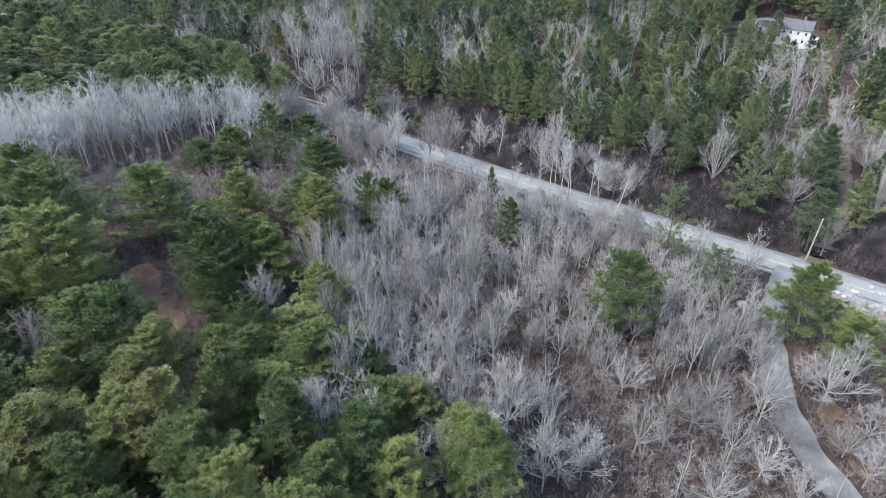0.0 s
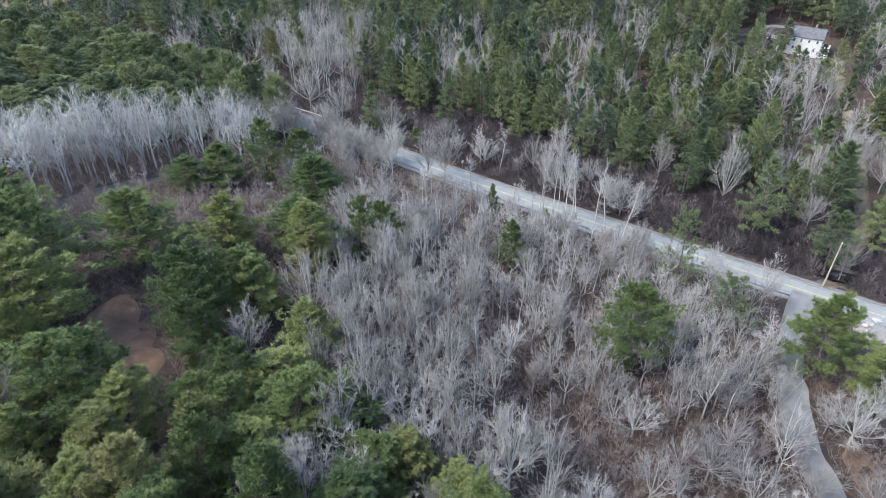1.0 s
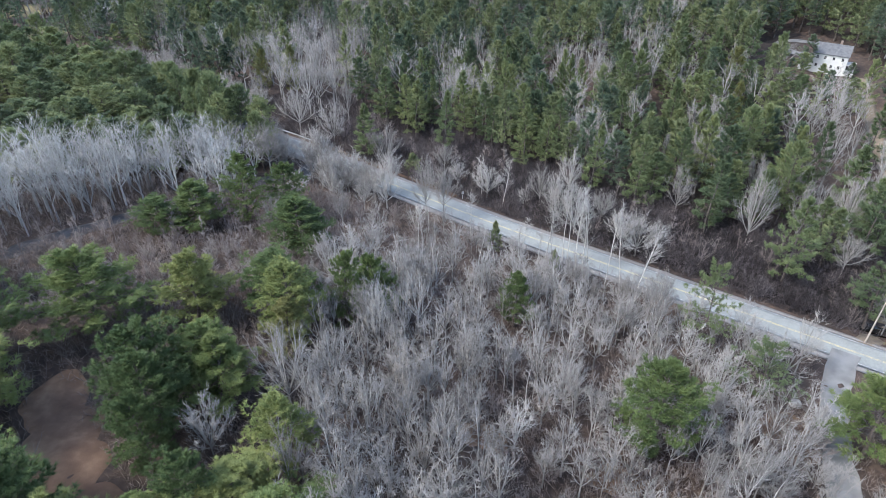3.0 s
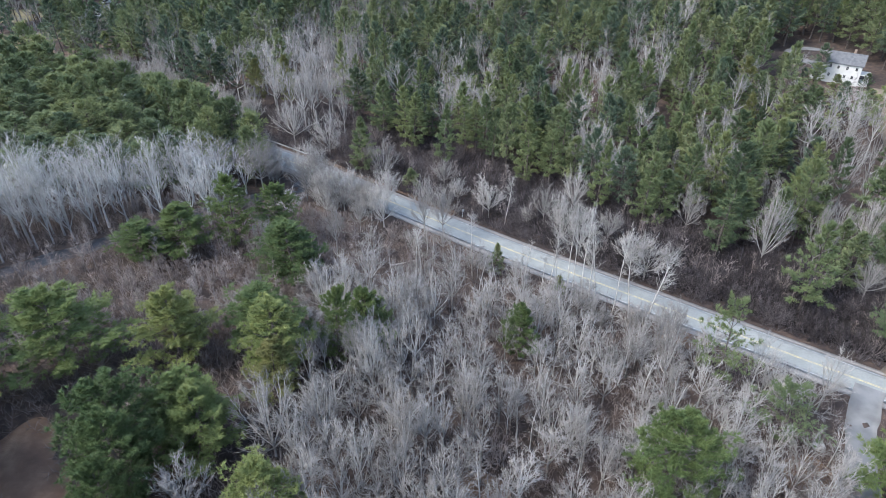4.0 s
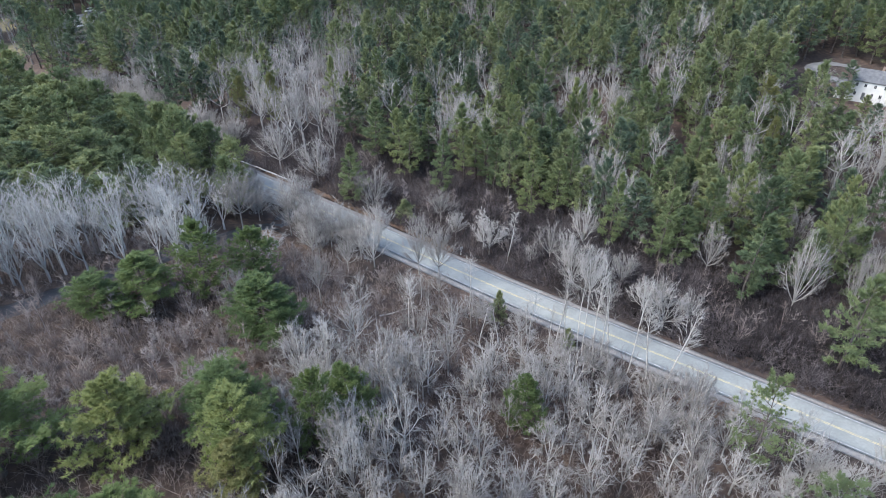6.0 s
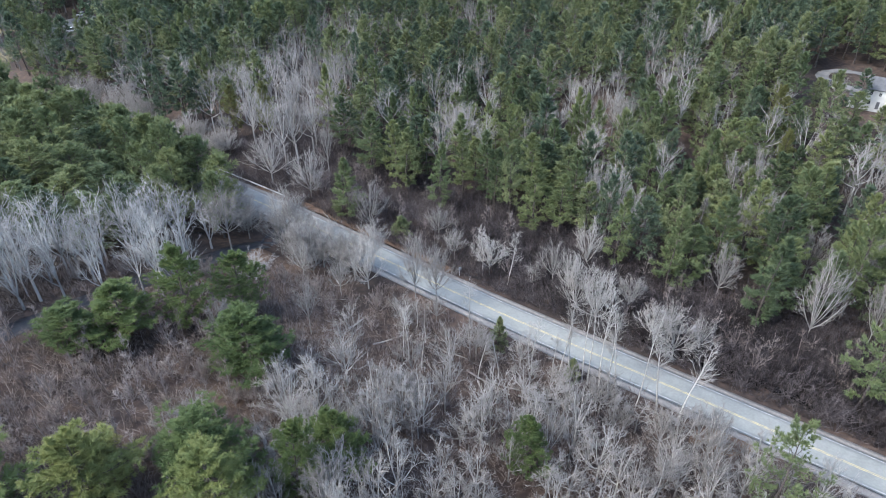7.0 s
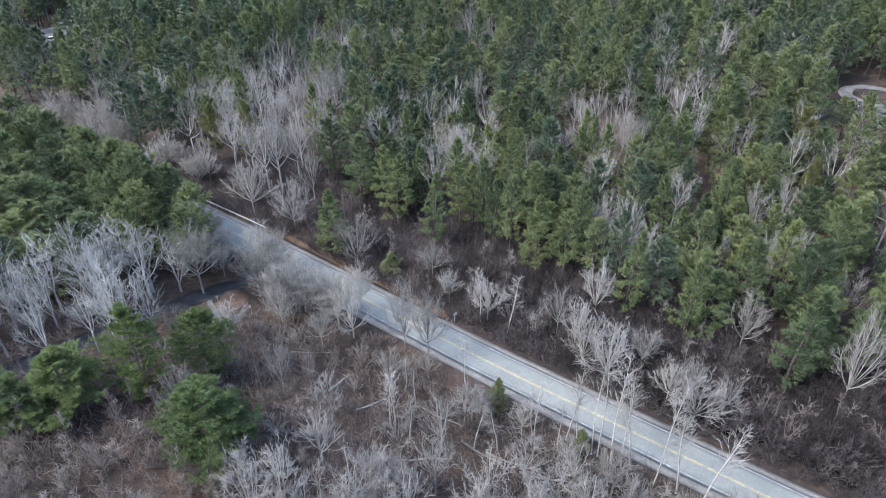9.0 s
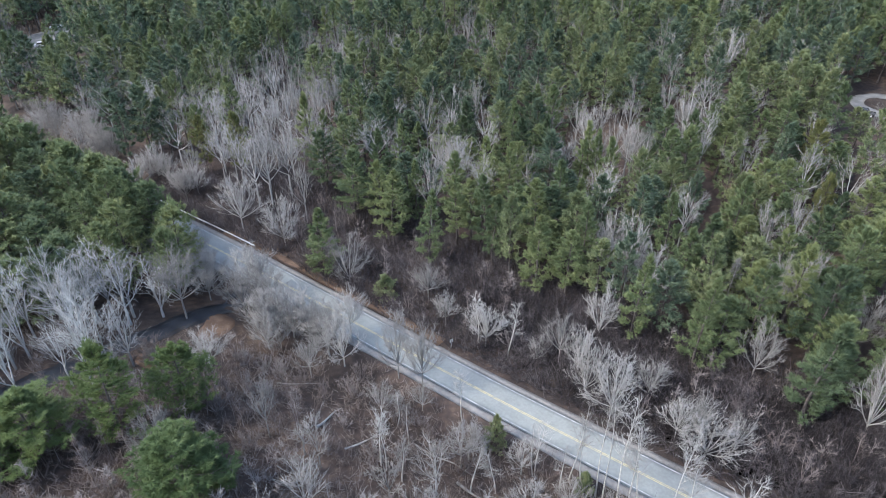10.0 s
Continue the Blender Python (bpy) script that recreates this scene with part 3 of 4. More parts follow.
brown_saplings = [make_tree("brown_sapling", slim_tree(rng, 5, 0.9, 18, 4, 0.2, 0.05), (M_BROWN_TWIG, M_BROWN_TWIG), "thin leafless brownish sapling", group="brown saplings") for _ in range(4)]

# listed trees: x, y, height of the top over the road, crown radius
NEAR_PINES = [
    (-41.5, 80.0, 25.5, 5.6), (-29.7, 82.6, 23.6, 3.9), (-21.0, 87.0, 20.2, 4.4), (-18.0, 82.0, 22.6, 3.7), (-29.6, 67.2, 25.2, 3.9), (-28.2, 64.4, 24.6, 3.4),
    (-23.3, 69.5, 22.2, 3.8), (-25.5, 70.6, 22.6, 3.6), (-52.0, 72.5, 28.5, 5.5), (-47.5, 64.0, 27.5, 5.6), (-62.0, 84.6, 26.5, 5.0),
    (-26.7, 118.3, 17.2, 3.3), (-21.6, 105.0, 18.4, 4.6), (-23.6, 107.5, 16.0, 3.4), (-32.6, 113.9, 21.2, 3.4), (-39.9, 110.0, 18.4, 4.2), (-44.5, 107.5, 17.2, 4.0),
    (-11.9, 85.8, 21.5, 2.3), (-9.0, 89.6, 18.3, 3.0), (11.6, 94.6, 12.2, 2.4), (25.6, 70.8, 16.6, 4.2), (52.6, 71.8, 14.5, 4.6), (57.0, 66.0, 10.0, 4.0),
    (-33.7, 50.4, 26.4, 3.9), (-30.0, 48.6, 23.6, 3.4), (-14.0, 50.4, 22.3, 3.8), (-10.2, 53.2, 17.8, 3.6), (-17.2, 55.0, 20.0, 3.8), (-38.5, 52.0, 25.4, 4.4),
    (-14.0, 39.6, 25.0, 3.2), (-24.3, 51.4, 20.8, 2.6), (-17.1, 45.3, 21.5, 3.4),
]
NEAR_PINES_2 = [
    (-28.9, 38.0, 24.9, 3.4), (-21.7, 36.2, 24.5, 4.0), (-29.6, 32.3, 25.0, 3.3), (-6.0, 45.7, 18.6, 3.2), (3.6, 38.4, 20.8, 3.4), (-7.8, 39.6, 20.5, 3.8), (2.0, 44.0, 16.5, 3.2),
]
YELLOW_PINES = [
    (-21.4, 45.2, 24.8, 2.9), (-24.7, 38.9, 26.8, 3.4), (-29.4, 43.6, 24.5, 3.5), (-35.1, 35.8, 26.0, 4.6), (-3.2, 47.2, 17.5, 2.9), (-30.6, 85.6, 19.6, 2.4), (-17.6, 78.6, 20.0, 2.6),
]
OPEN_PINES = [
    (37.4, 89.4, 16.6, 4.2), (42.6, 81.0, 10.6, 4.8),
]
EDGE_PINES = [
    (-17.1, 154.7, 15.0, 5.1), (39.2, 133.0, 18.0, 3.2), (53.0, 138.2, 20.0, 3.9), (50.0, 122.8, 19.0, 5.0), (18.5, 150.6, 17.0, 4.4), (10.3, 161.6, 18.0, 3.8),
    (1.0, 156.8, 17.0, 3.2), (31.5, 138.3, 18.0, 3.2), (39.8, 154.2, 19.0, 3.8), (26.0, 152.2, 18.0, 3.1), (-5.9, 164.2, 17.0, 3.9), (-13.4, 170.3, 17.0, 4.1),
    (51.9, 157.0, 20.0, 4.5), (62.0, 141.0, 20.0, 4.7), (54.9, 133.0, 20.0, 7.3), (57.7, 107.1, 19.0, 7.5), (66.9, 97.4, 14.5, 5.7), (76.4, 102.6, 14.0, 6.1),
]
YOUNG_PINES = [
    (10.1, 119.2, 6.0, 1.8), (-6.3, 149.3, 5.0, 2.8), (20.0, 112.4, 4.5, 1.6),
]
BARE_TREES = [
    (-2.9, 130.6, 13.0, 3.4), (0.6, 127.8, 13.0, 3.4), (7.3, 49.2, 17.6, 4.6), (-42.8, 49.4, 24.5, 4.6), (50.6, 59.1, 9.5, 5.4), (30.8, 53.4, 9.0, 4.5), (30.0, 43.0, 8.0, 3.8),
    (15.7, 45.8, 11.5, 4.2), (23.9, 60.1, 8.5, 4.0), (-16.4, 70.3, 23.2, 4.4), (-11.7, 73.1, 21.0, 3.0), (-7.3, 80.4, 20.6, 2.7), (-9.2, 83.2, 19.0, 2.7), (3.9, 80.4, 15.4, 3.0),
    (-1.2, 63.6, 17.2, 3.0), (-3.1, 72.7, 17.9, 3.0), (-9.9, 68.8, 18.6, 3.0), (15.9, 77.0, 12.4, 3.0), (-22.5, 62.5, 21.0, 3.0), (-24.2, 92.2, 17.0, 3.8), (-16.0, 98.0, 16.0, 4.2),
    (-12.5, 93.0, 16.5, 3.6), (40.2, 85.1, 6.5, 3.6), (28.2, 94.3, 8.5, 3.0), (44.0, 67.0, 6.5, 2.6), (48.6, 61.0, 7.0, 3.0), (41.5, 58.0, 7.0, 3.0), (42.2, 51.0, 7.0, 2.8),
    (48.4, 50.0, 7.0, 3.0), (48.0, 75.0, 6.0, 2.6), (37.5, 64.0, 7.0, 3.0), (35.0, 58.0, 7.5, 3.2), (37.0, 47.0, 8.0, 3.6),
    (-35.2, 139.4, 16.2, 5.2), (-20.8, 139.3, 10.5, 4.6), (-10.9, 133.1, 10.0, 4.0), (-27.4, 111.2, 15.4, 3.0), (-27.4, 127.2, 12.0, 3.4), (-10.4, 137.7, 11.0, 3.4),
]
BARE_TREES_2 = [
    (69.1, 109.7, 9.0, 3.8), (68.9, 95.9, 9.0, 3.5), (91.9, 125.2, 12.0, 5.1), (25.7, 124.8, 10.0, 5.0), (35.7, 117.3, 7.5, 5.4), (20.2, 134.5, 9.0, 3.2), (46.8, 130.9, 10.6, 3.8),
    (-35.0, 168.6, 12.6, 5.4), (-25.8, 163.2, 11.5, 4.6), (23.1, 128.3, 10.0, 3.7), (22.6, 132.4, 8.5, 2.8), (27.0, 139.6, 10.5, 3.3), (29.7, 153.7, 13.0, 3.0), (31.8, 157.0, 13.0, 3.4),
    (5.8, 182.3, 14.5, 4.7), (33.5, 183.4, 14.0, 4.6), (42.0, 187.0, 15.0, 3.8), (34.0, 194.0, 15.5, 3.8), (53.4, 142.6, 13.5, 2.8), (-26.7, 247.7, 14.0, 4.2), (-11.7, 255.0, 14.0, 4.4),
    (33.2, 120.8, 7.0, 2.7), (35.5, 120.7, 6.0, 2.3), (54.5, 195.0, 17.5, 4.0),
]
BIRCHES = [
    (18.8, 114.4, 13.5, 1.0), (19.9, 113.5, 11.0, 1.0), (21.5, 112.4, 17.5, 1.6), (22.3, 111.8, 19.0, 1.5), (23.6, 111.0, 16.5, 1.9), (24.9, 110.2, 15.0, 1.9),
    (14.4, 115.4, 8.0, 1.4), (9.6, 112.0, 8.0, 1.6), (-3.9, 114.3, 10.0, 1.3), (6.0, 123.5, 10.0, 1.1),
    (-2.4, 121.8, 7.0, 1.4), (14.7, 115.4, 9.0, 0.8), (17.5, 113.3, 9.0, 0.8), (25.6, 109.9, 13.5, 2.2), (28.0, 107.8, 16.5, 1.4), (30.3, 106.6, 13.0, 2.2),
    (32.8, 104.7, 14.0, 2.2), (-3.1, 113.5, 10.0, 1.5), (6.8, 112.0, 8.0, 1.2), (12.9, 135.7, 11.0, 1.6), (8.7, 138.0, 10.0, 1.6),
]

CLOSING_PINES = [(-39.5, 151.0, 15.0, 5.0), (-45.0, 156.0, 16.5, 5.5), (-51.0, 161.0, 17.0, 5.5), (-57.0, 166.0, 17.0, 5.5), (-38.5, 145.5, 13.0, 4.0), (-64.0, 170.0, 17.0, 5.5), (-47.0, 149.0, 15.0, 5.0)]


def over(x, y, top):
    return max(5.0, top - ground_z(x, y))


for x, y, h, r in NEAR_PINES + NEAR_PINES_2:
    stand(near_pines, x, y, over(x, y, h), r * 1.42, 16, 4.5, rng)
CLOSING_PINES += [(*on_road(s, -6.4 - (s % 2)), 14.5 + s % 3, 5.4) for s in range(57, 112, 5)]
for x, y, h, r in CLOSING_PINES:
    stand(broad_pines, x, y, h, r, 16, 4.6, rng)
for x, y, h, r in YELLOW_PINES:
    stand(yellow_pines, x, y, over(x, y, h), r * 1.42, 15, 4.0, rng)
for x, y, h, r in ((-40.1, 188.6, 14.5, 3.4), (72.0, 175.4, 13.5, 3.6), (67.6, 160.9, 14.0, 3.0), (-48.0, 190.0, 13.0, 2.8)):
    stand(yellow_pines, x, y, h, r, 15, 4.0, rng)
for x, y, h, r in ((-8.6, 196.0, 12.0, 2.8), (-35.0, 201.5, 13.0, 3.0)):
    stand(shrub_trees, x, y, h, r, 6, 2.2, rng)
for x, y, h, r in OPEN_PINES:
    stand(open_pines, x, y, over(x, y, h), r, 16, 5.0, rng)
for x, y, h, r in YOUNG_PINES:
    stand(small_pines, x, y, h, r, 5, 2.0, rng)
for x, y, h, r in EDGE_PINES:
    stand(stand_pines, x, y, 0.92 * h, min(r, 4.0), 18, 3.8, rng)
for x, y, h, r in BARE_TREES + BARE_TREES_2:
    stand(bare_trees, x, y, over(x, y, h), r, 11, 4.2, rng)
for x, y, h, r in BIRCHES:
    stand(birches, x, y, min(h, 18), max(r, 1.5), 11, 1.5, rng)


def near_line(x, y, path, d):
    for (x0, y0), (x1, y1) in zip(path, path[1:]):
        t = ((x - x0) * (x1 - x0) + (y - y0) * (y1 - y0)) / ((x1 - x0) ** 2 + (y1 - y0) ** 2)
        t = min(1, max(0, t))
        if math.hypot(x - x0 - t * (x1 - x0), y - y0 - t * (y1 - y0)) < d:
            return True
    return False


def blocked(x, y, own, rate=0.6, lane=3.0):
    if abs(road_n(x, y)) < 6.5 or near_line(x, y, RIGHT_DRIVE, 2.3) or near_line(x, y, LEFT_DRIVE, lane) or near_line(x, y, TRACK, 2.6) or near_line(x, y, LOOP, 2.5):
        return True
    for cx, cy, rx, ry in ((104, 189, 10, 9), (100, 199, 14, 13), (-146, 256, 10, 7), (-170, 285, 11, 9), (-137.5, 294, 9, 16), (-139, 322, 9, 7), (71, 82, 6, 5), (96, 179, 6, 6)):
        if ((x - cx) / rx) ** 2 + ((y - cy) / ry) ** 2 < 1:
            return True
    return any(abs(x - a) < 9 and math.hypot(x - a, y - b) < rate * r + own for a, b, r in PLACED)


def scatter(x0, x1, y0, y1, gap, jitter=0.45):
    for iy in range(int((y1 - y0) / gap) + 1):
        for ix in range(int((x1 - x0) / gap) + 1):
            yield (x0 + (ix + 0.5 * (iy % 2)) * gap + rng.uniform(-jitter, jitter) * gap, y0 + iy * gap + rng.uniform(-jitter, jitter) * gap)


def in_bare(x, y):
    """Patches of the woods where broadleaf trees prevail."""
    for cx, cy, rx, ry in ((-37, 216, 15, 42), (-20, 252, 18, 9), (36, 190, 10, 15), (5, 183, 6, 9), (86, 138, 10, 24), (-34, 168, 13, 14), (55, 195, 7, 6),
                           (8, 266, 7, 14), (77, 176, 5, 5), (110, 166, 12, 12), (-9, 197, 3, 5), (31, 156, 4, 5)):
        if ((x - cx) / rx) ** 2 + ((y - cy) / ry) ** 2 < 1:
            return True
    return False


# the pale aspen stand
for x, y in scatter(-112, -38, 98, 143, 3.2):
    back = 141 if x > -46 else 141 - 1.35 * (-46 - x) if x > -56 else 127.5 if x > -64 else 127.5 + 0.8 * (x + 64)
    front = 113 + 0.9 * max(0, x + 48) if x > -50 else 113 + 0.95 * (x + 50)
    if max(front, 96) < y < back and not blocked(x, y, 0.4, 0.25, 2.4):
        stand(aspens, x, y, rng.uniform(10.5, 15), rng.uniform(1.9, 3.2), 14, 2.4, rng)
# dense pines between the aspens and the road's far end
for x, y in scatter(-135, -37, 108, 225, 5.0):
    n = road_n(x, y)
    back = 146 + 0.5 * (x + 46) if x > -46 else 144 - 1.35 * (-46 - x) if x > -56 else 131 if x > -64 else 131 + 0.8 * (x + 64)
    if n < -5.5 and y > back and not blocked(x, y, 1.5, 0.5):
        stand(broad_pines, x, y, 19.5 - ground_z(x, y) + rng.uniform(-3.0, 1.0), rng.uniform(4.4, 6.2), 16, 4.6, rng)
# bare trees along the road's far end
for x, y in scatter(-105, -44, 160, 225, 3.6):
    if 6.5 < road_n(x, y) < 14 and rng.uniform() < 0.6 and not blocked(x, y, 0.5, 0.5):
        stand(bare_trees, x, y, rng.uniform(6, 10), rng.uniform(2.6, 4.0), 11, 4.2, rng)
# pines that close the wood in the foreground
for x, y in scatter(-80, 8, 14, 62, 5.2):
    if x < -4 - 0.5 * max(0, y - 48) and not blocked(x, y, 1.0, 0.5) and not near_line(x, y, EARTH, 4.4):
        stand(near_pines, x, y, rng.uniform(9, 12.5), rng.uniform(3.2, 4.6), 16, 4.5, rng)
for x, y in scatter(-95, -50, 60, 88, 6.5):
    if not (x > -64 and y > 76) and not blocked(x, y, 1.2, 0.5):
        stand(broad_pines, x, y, rng.uniform(10, 14), rng.uniform(4.0, 6.0), 16, 4.5, rng)
# bare trees along both verges
for s in np.arange(-62, 48, 3.1):
    for n, lo, hi, chance in ((rng.uniform(7, 15), 5, 10, 0.5 if s > -20 else 0.15), (-rng.uniform(7, 14), 4.5, 8, 0.55 if s > 0 else 0.35)):
        x, y = on_road(s + rng.uniform(-1.5, 1.5), n)
        if rng.uniform() < chance and not blocked(x, y, 0.3, 0.3):
            h = rng.uniform(lo, hi)
            stand(bare_trees, x, y, h, h * rng.uniform(0.34, 0.5), 11, 4.2, rng)
for s in np.arange(14, 50, 1.7):
    x, y = on_road(s, -rng.uniform(5.0, 10))
    if not blocked(x, y, 0.2, 0.2) or abs(road_n(x, y)) < 6.5:
        h = rng.uniform(7, 10.5)
        stand(bare_trees, x, y, h, h * rng.uniform(0.36, 0.5), 11, 4.2, rng)
# small growth in the thicket beyond the road
for x, y in scatter(-48, 78, 84, 178, 3.4):
    n = road_n(x, y)
    if 7.5 < n < 23 and rng.uniform() < 0.6 and not blocked(x, y, 0.3, 0.25):
        h = rng.uniform(2.6, 6)
        if rng.uniform() < 0.5:
            stand(brown_saplings, x, y, h, h * 0.24, 5, 0.9, rng)
        else:
            stand(shrub_trees, x, y, h, h * rng.uniform(0.32, 0.5), 6, 2.2, rng)
# thicket of saplings in the middle
young_trees = [make_tree("young_tree", spread_tree(rng, 9, 2.4, 6, 7, 6, 0.26, 2), (M_BARE, M_TWIG), "leafless pale grey young tree with upswept branches", group="young trees") for _ in range(5)]
count, shrubs_made = 0, 0
for x, y in scatter(-17, 54, 40, 122, 2.5):
    n = road_n(x, y)
    if -105 < n < -9 and not blocked(x, y, 0.4, 0.35) and count < 640:
        open_ = 1 if x > -15 + 0.5 * max(0, y - 86) else 0.35
        if x > 14 and y < 62:
            open_ = 0.5
        if y > 104 and x < 14:
            open_ = 0.25
        if noise.noise((x * 0.075, y * 0.075, 3.0)) > 0.12:
            open_ *= 0.4
        if x > 6 and y < 74:
            open_ *= 0.6
        if rng.uniform() < open_ * 0.85:
            count += 1
            if count % 2:
                stand(saplings, x, y, rng.uniform(5, 9), rng.uniform(1.5, 2.6), 8, 1.7, rng)
            else:
                stand(young_trees, x, y, rng.uniform(7, 11.5), rng.uniform(1.7, 3.0), 9, 2.3, rng)
# low grey-brown growth where the thicket opens
for x, y in scatter(-6, 50, 44, 100, 3.3):
    if road_n(x, y) < -12 and rng.uniform() < (0.8 if x > 6 and y < 76 else 0.2) and not blocked(x, y, 0.3, 0.25) and shrubs_made < 190:
        shrubs_made += 1
        h = rng.uniform(2.5, 5)
        stand(shrub_trees, x, y, h, h * rng.uniform(0.35, 0.55), 6, 2.2, rng)
# brownish thin growth on the left
for x, y in scatter(-70, -12, 84, 124, 2.7):
    if not blocked(x, y, 0.2, 0.3) and road_n(x, y) < -14 and rng.uniform() < 0.75:
        stand(brown_saplings, x, y, rng.uniform(3.5, 6.5), rng.uniform(0.7, 1.3), 5, 0.9, rng)

# woods beyond the road: single trees up to a depth, joined woods behind
far_pine, far_bare, pines_made, bare_made, wood_made, forest_made, hill_made = [], [], 0, 0, 0, 0, 0
low_pines = [[pine_arrays(rng, 17, 3.8, b, t, k, bl, bw, low, pw, 0.45, 0.0, True) for b, t, k, bl, bw in ((28, 8, 5, 0.95, 0.44), (20, 6, 4, 1.3, 0.7))] for low, pw in ((0.28, 0.6), (0.25, 0.8), (0.32, 0.5), (0.28, 0.7))]
low_bare = [spread_tree(rng, 14, 2.6, 5, 4, 4, 0.3, 0) for _ in range(3)]


def placed_arrays(arrays, x, y, h, r, bh, br):
    a = rng.uniform(0, 6.28)
    c, s = math.cos(a), math.sin(a)
    rot = np.array([[c, -s, 0], [s, c, 0], [0, 0, 1]]) @ np.diag([r / br, r / br, h / bh])
    return [(V @ rot.T + np.array([x, y, ground_z(x, y) - 0.1]), F) for V, F in arrays]


for x, y in scatter(-290, 300, 96, 410, 4.7):
    n = road_n(x, y)
    edge = (20 if x > -14 else 12 if x > -46 else 9) + 4 * noise.noise((x * 0.06, y * 0.06, 9.0))
    if n < edge or abs(x) > 0.72 * (y + 20) + 10 or blocked(x, y, 1.3, 0.5):
        continue
    low_growth = 0.55 if ((x - 92) / 14) ** 2 + ((y - 180) / 18) ** 2 < 1 or ((x + 129) / 15) ** 2 + ((y - 262) / 22) ** 2 < 1 else 1.0
    bare = rng.uniform() < (0.85 if in_bare(x, y) else 0.36 if x < -46 and n < 45 else 0.21)
    dist = math.hypot(x, y - 40)
    if bare:
        h, r = rng.uniform(11, 16) * low_growth, rng.uniform(2.8, 4.6) * low_growth ** 0.5
        if dist < 120 and bare_made < 100:
            bare_made += 1
            stand(bare_trees, x, y, h, r, 11, 4.2, rng)
        elif dist < 250 and wood_made < 150:
            wood_made += 1
            stand(wood_trees, x, y, h, r, 14, 3.6, rng)
        else:
            far_bare.append(placed_arrays(low_bare[rng.integers(3)], x, y, h, r, 14, 2.6))
    else:
        h, r = rng.uniform(11, 18.5) * low_growth, rng.uniform(2.7, 4.5) * low_growth ** 0.5
        if dist < 165 and pines_made < 148 and rng.uniform() < 0.75:
            pines_made += 1
            stand(stand_pines, x, y, h, r, 18, 3.8, rng)
        elif dist < 205 and forest_made < 290:
            forest_made += 1
            stand(forest_pines, x, y, h, r, 17, 3.8, rng)
        elif dist < 240 and hill_made < 290:
            hill_made += 1
            stand(hill_pines, x, y, h, r, 17, 3.8, rng)
        else:
            far_pine.append(placed_arrays(low_pines[rng.integers(4)][0 if y < 280 else 1], x, y, h, r, 17, 3.8))

for name, rows, mats, label in (("pine_woods", far_pine[0::3], (M_PINE_BARK, M_PINE_FAR), "far pine woods, green crowns close together"),
                                ("pine_woods", far_pine[1::3], (M_PINE_BARK, M_PINE_DARK), "far pine woods, dark green crowns close together"),
                                ("pine_woods", far_pine[2::3], (M_PINE_BARK, M_PINE_OLIVE), "far pine woods, olive green crowns close together"),
                                ("bare_woods", far_bare, (M_BARE, M_TWIG), "far leafless grey woods")):
    wood, leaf = join([a for a, b in rows]), join([b for a, b in rows])
    V, F = join([wood, leaf])
    ob = link_mesh(name, V, F, mats, None, np.r_[np.zeros(len(wood[1]), int), np.ones(len(leaf[1]), int)])
    tagged(ob, label, "woods", kind="stuff")


# ---- brush ----
def brush(name, centres, label, tall=1.6, stems=6, mat=M_BRUSH):
    """Many-stemmed leafless shrubs: leaning stems, side branches and twigs."""
    c = np.repeat(np.array(centres), stems, 0)
    size = np.repeat(rng.uniform(0.45, 1.35, len(centres)) ** 1.3, stems)
    k = len(c)
    o = c + np.stack([rng.normal(0, 0.25, k), rng.normal(0, 0.25, k), np.full(k, -0.1)], 1)
    d = unit(np.stack([rng.normal(0, 0.6, k), rng.normal(0, 0.6, k), np.ones(k)], 1))
    ln = rng.uniform(0.7, 1.25, k) * tall * size
    e = o + d * ln[:, None]
    parts = [spikes(o, e, 0.036)]
    for count, share, width in ((3, 0.55, 0.026),):
        j = np.repeat(np.arange(k), count)
        v = rng.uniform(0.2, 0.85, len(j))
        sp = o[j] + (e - o)[j] * v[:, None]
        sd = unit(d[j] * 0.7 + rng.normal(0, 0.55, (len(j), 3)) + np.array([0, 0, 0.2]))
        parts.append(spikes(sp, sp + sd * (share * ln[j] * rng.uniform(0.6, 1.1, len(j)))[:, None], width))
    V, F = join(parts)
    return tagged(link_mesh(name, V, F, mat), label, "brush", kind="stuff")


def brush_spots(x0, x1, y0, y1, gap, test):
    out = []
    for x, y in scatter(x0, x1, y0, y1, gap, 0.5):
        if abs(road_n(x, y)) > 4.8 and not near_line(x, y, RIGHT_DRIVE, 2.4) and not near_line(x, y, LEFT_DRIVE, 2.4) and not near_line(x, y, TRACK, 2.0) and not near_line(x, y, EARTH, 3.0) and test(x, y) \
                and noise.noise((x * 0.13, y * 0.13, 2.0)) > -0.42 + rng.normal(0, 0.15):
            out.append((x, y, ground_z(x, y)))
    return out


brush("near_brush", brush_spots(-75, 75, 35, 135, 1.25, lambda x, y: road_n(x, y) < 0), "grey-brown leafless brush on the forest floor", 2.1, 6)
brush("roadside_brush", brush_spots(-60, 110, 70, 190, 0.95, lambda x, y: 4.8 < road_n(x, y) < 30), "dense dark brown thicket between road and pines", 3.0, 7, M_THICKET)


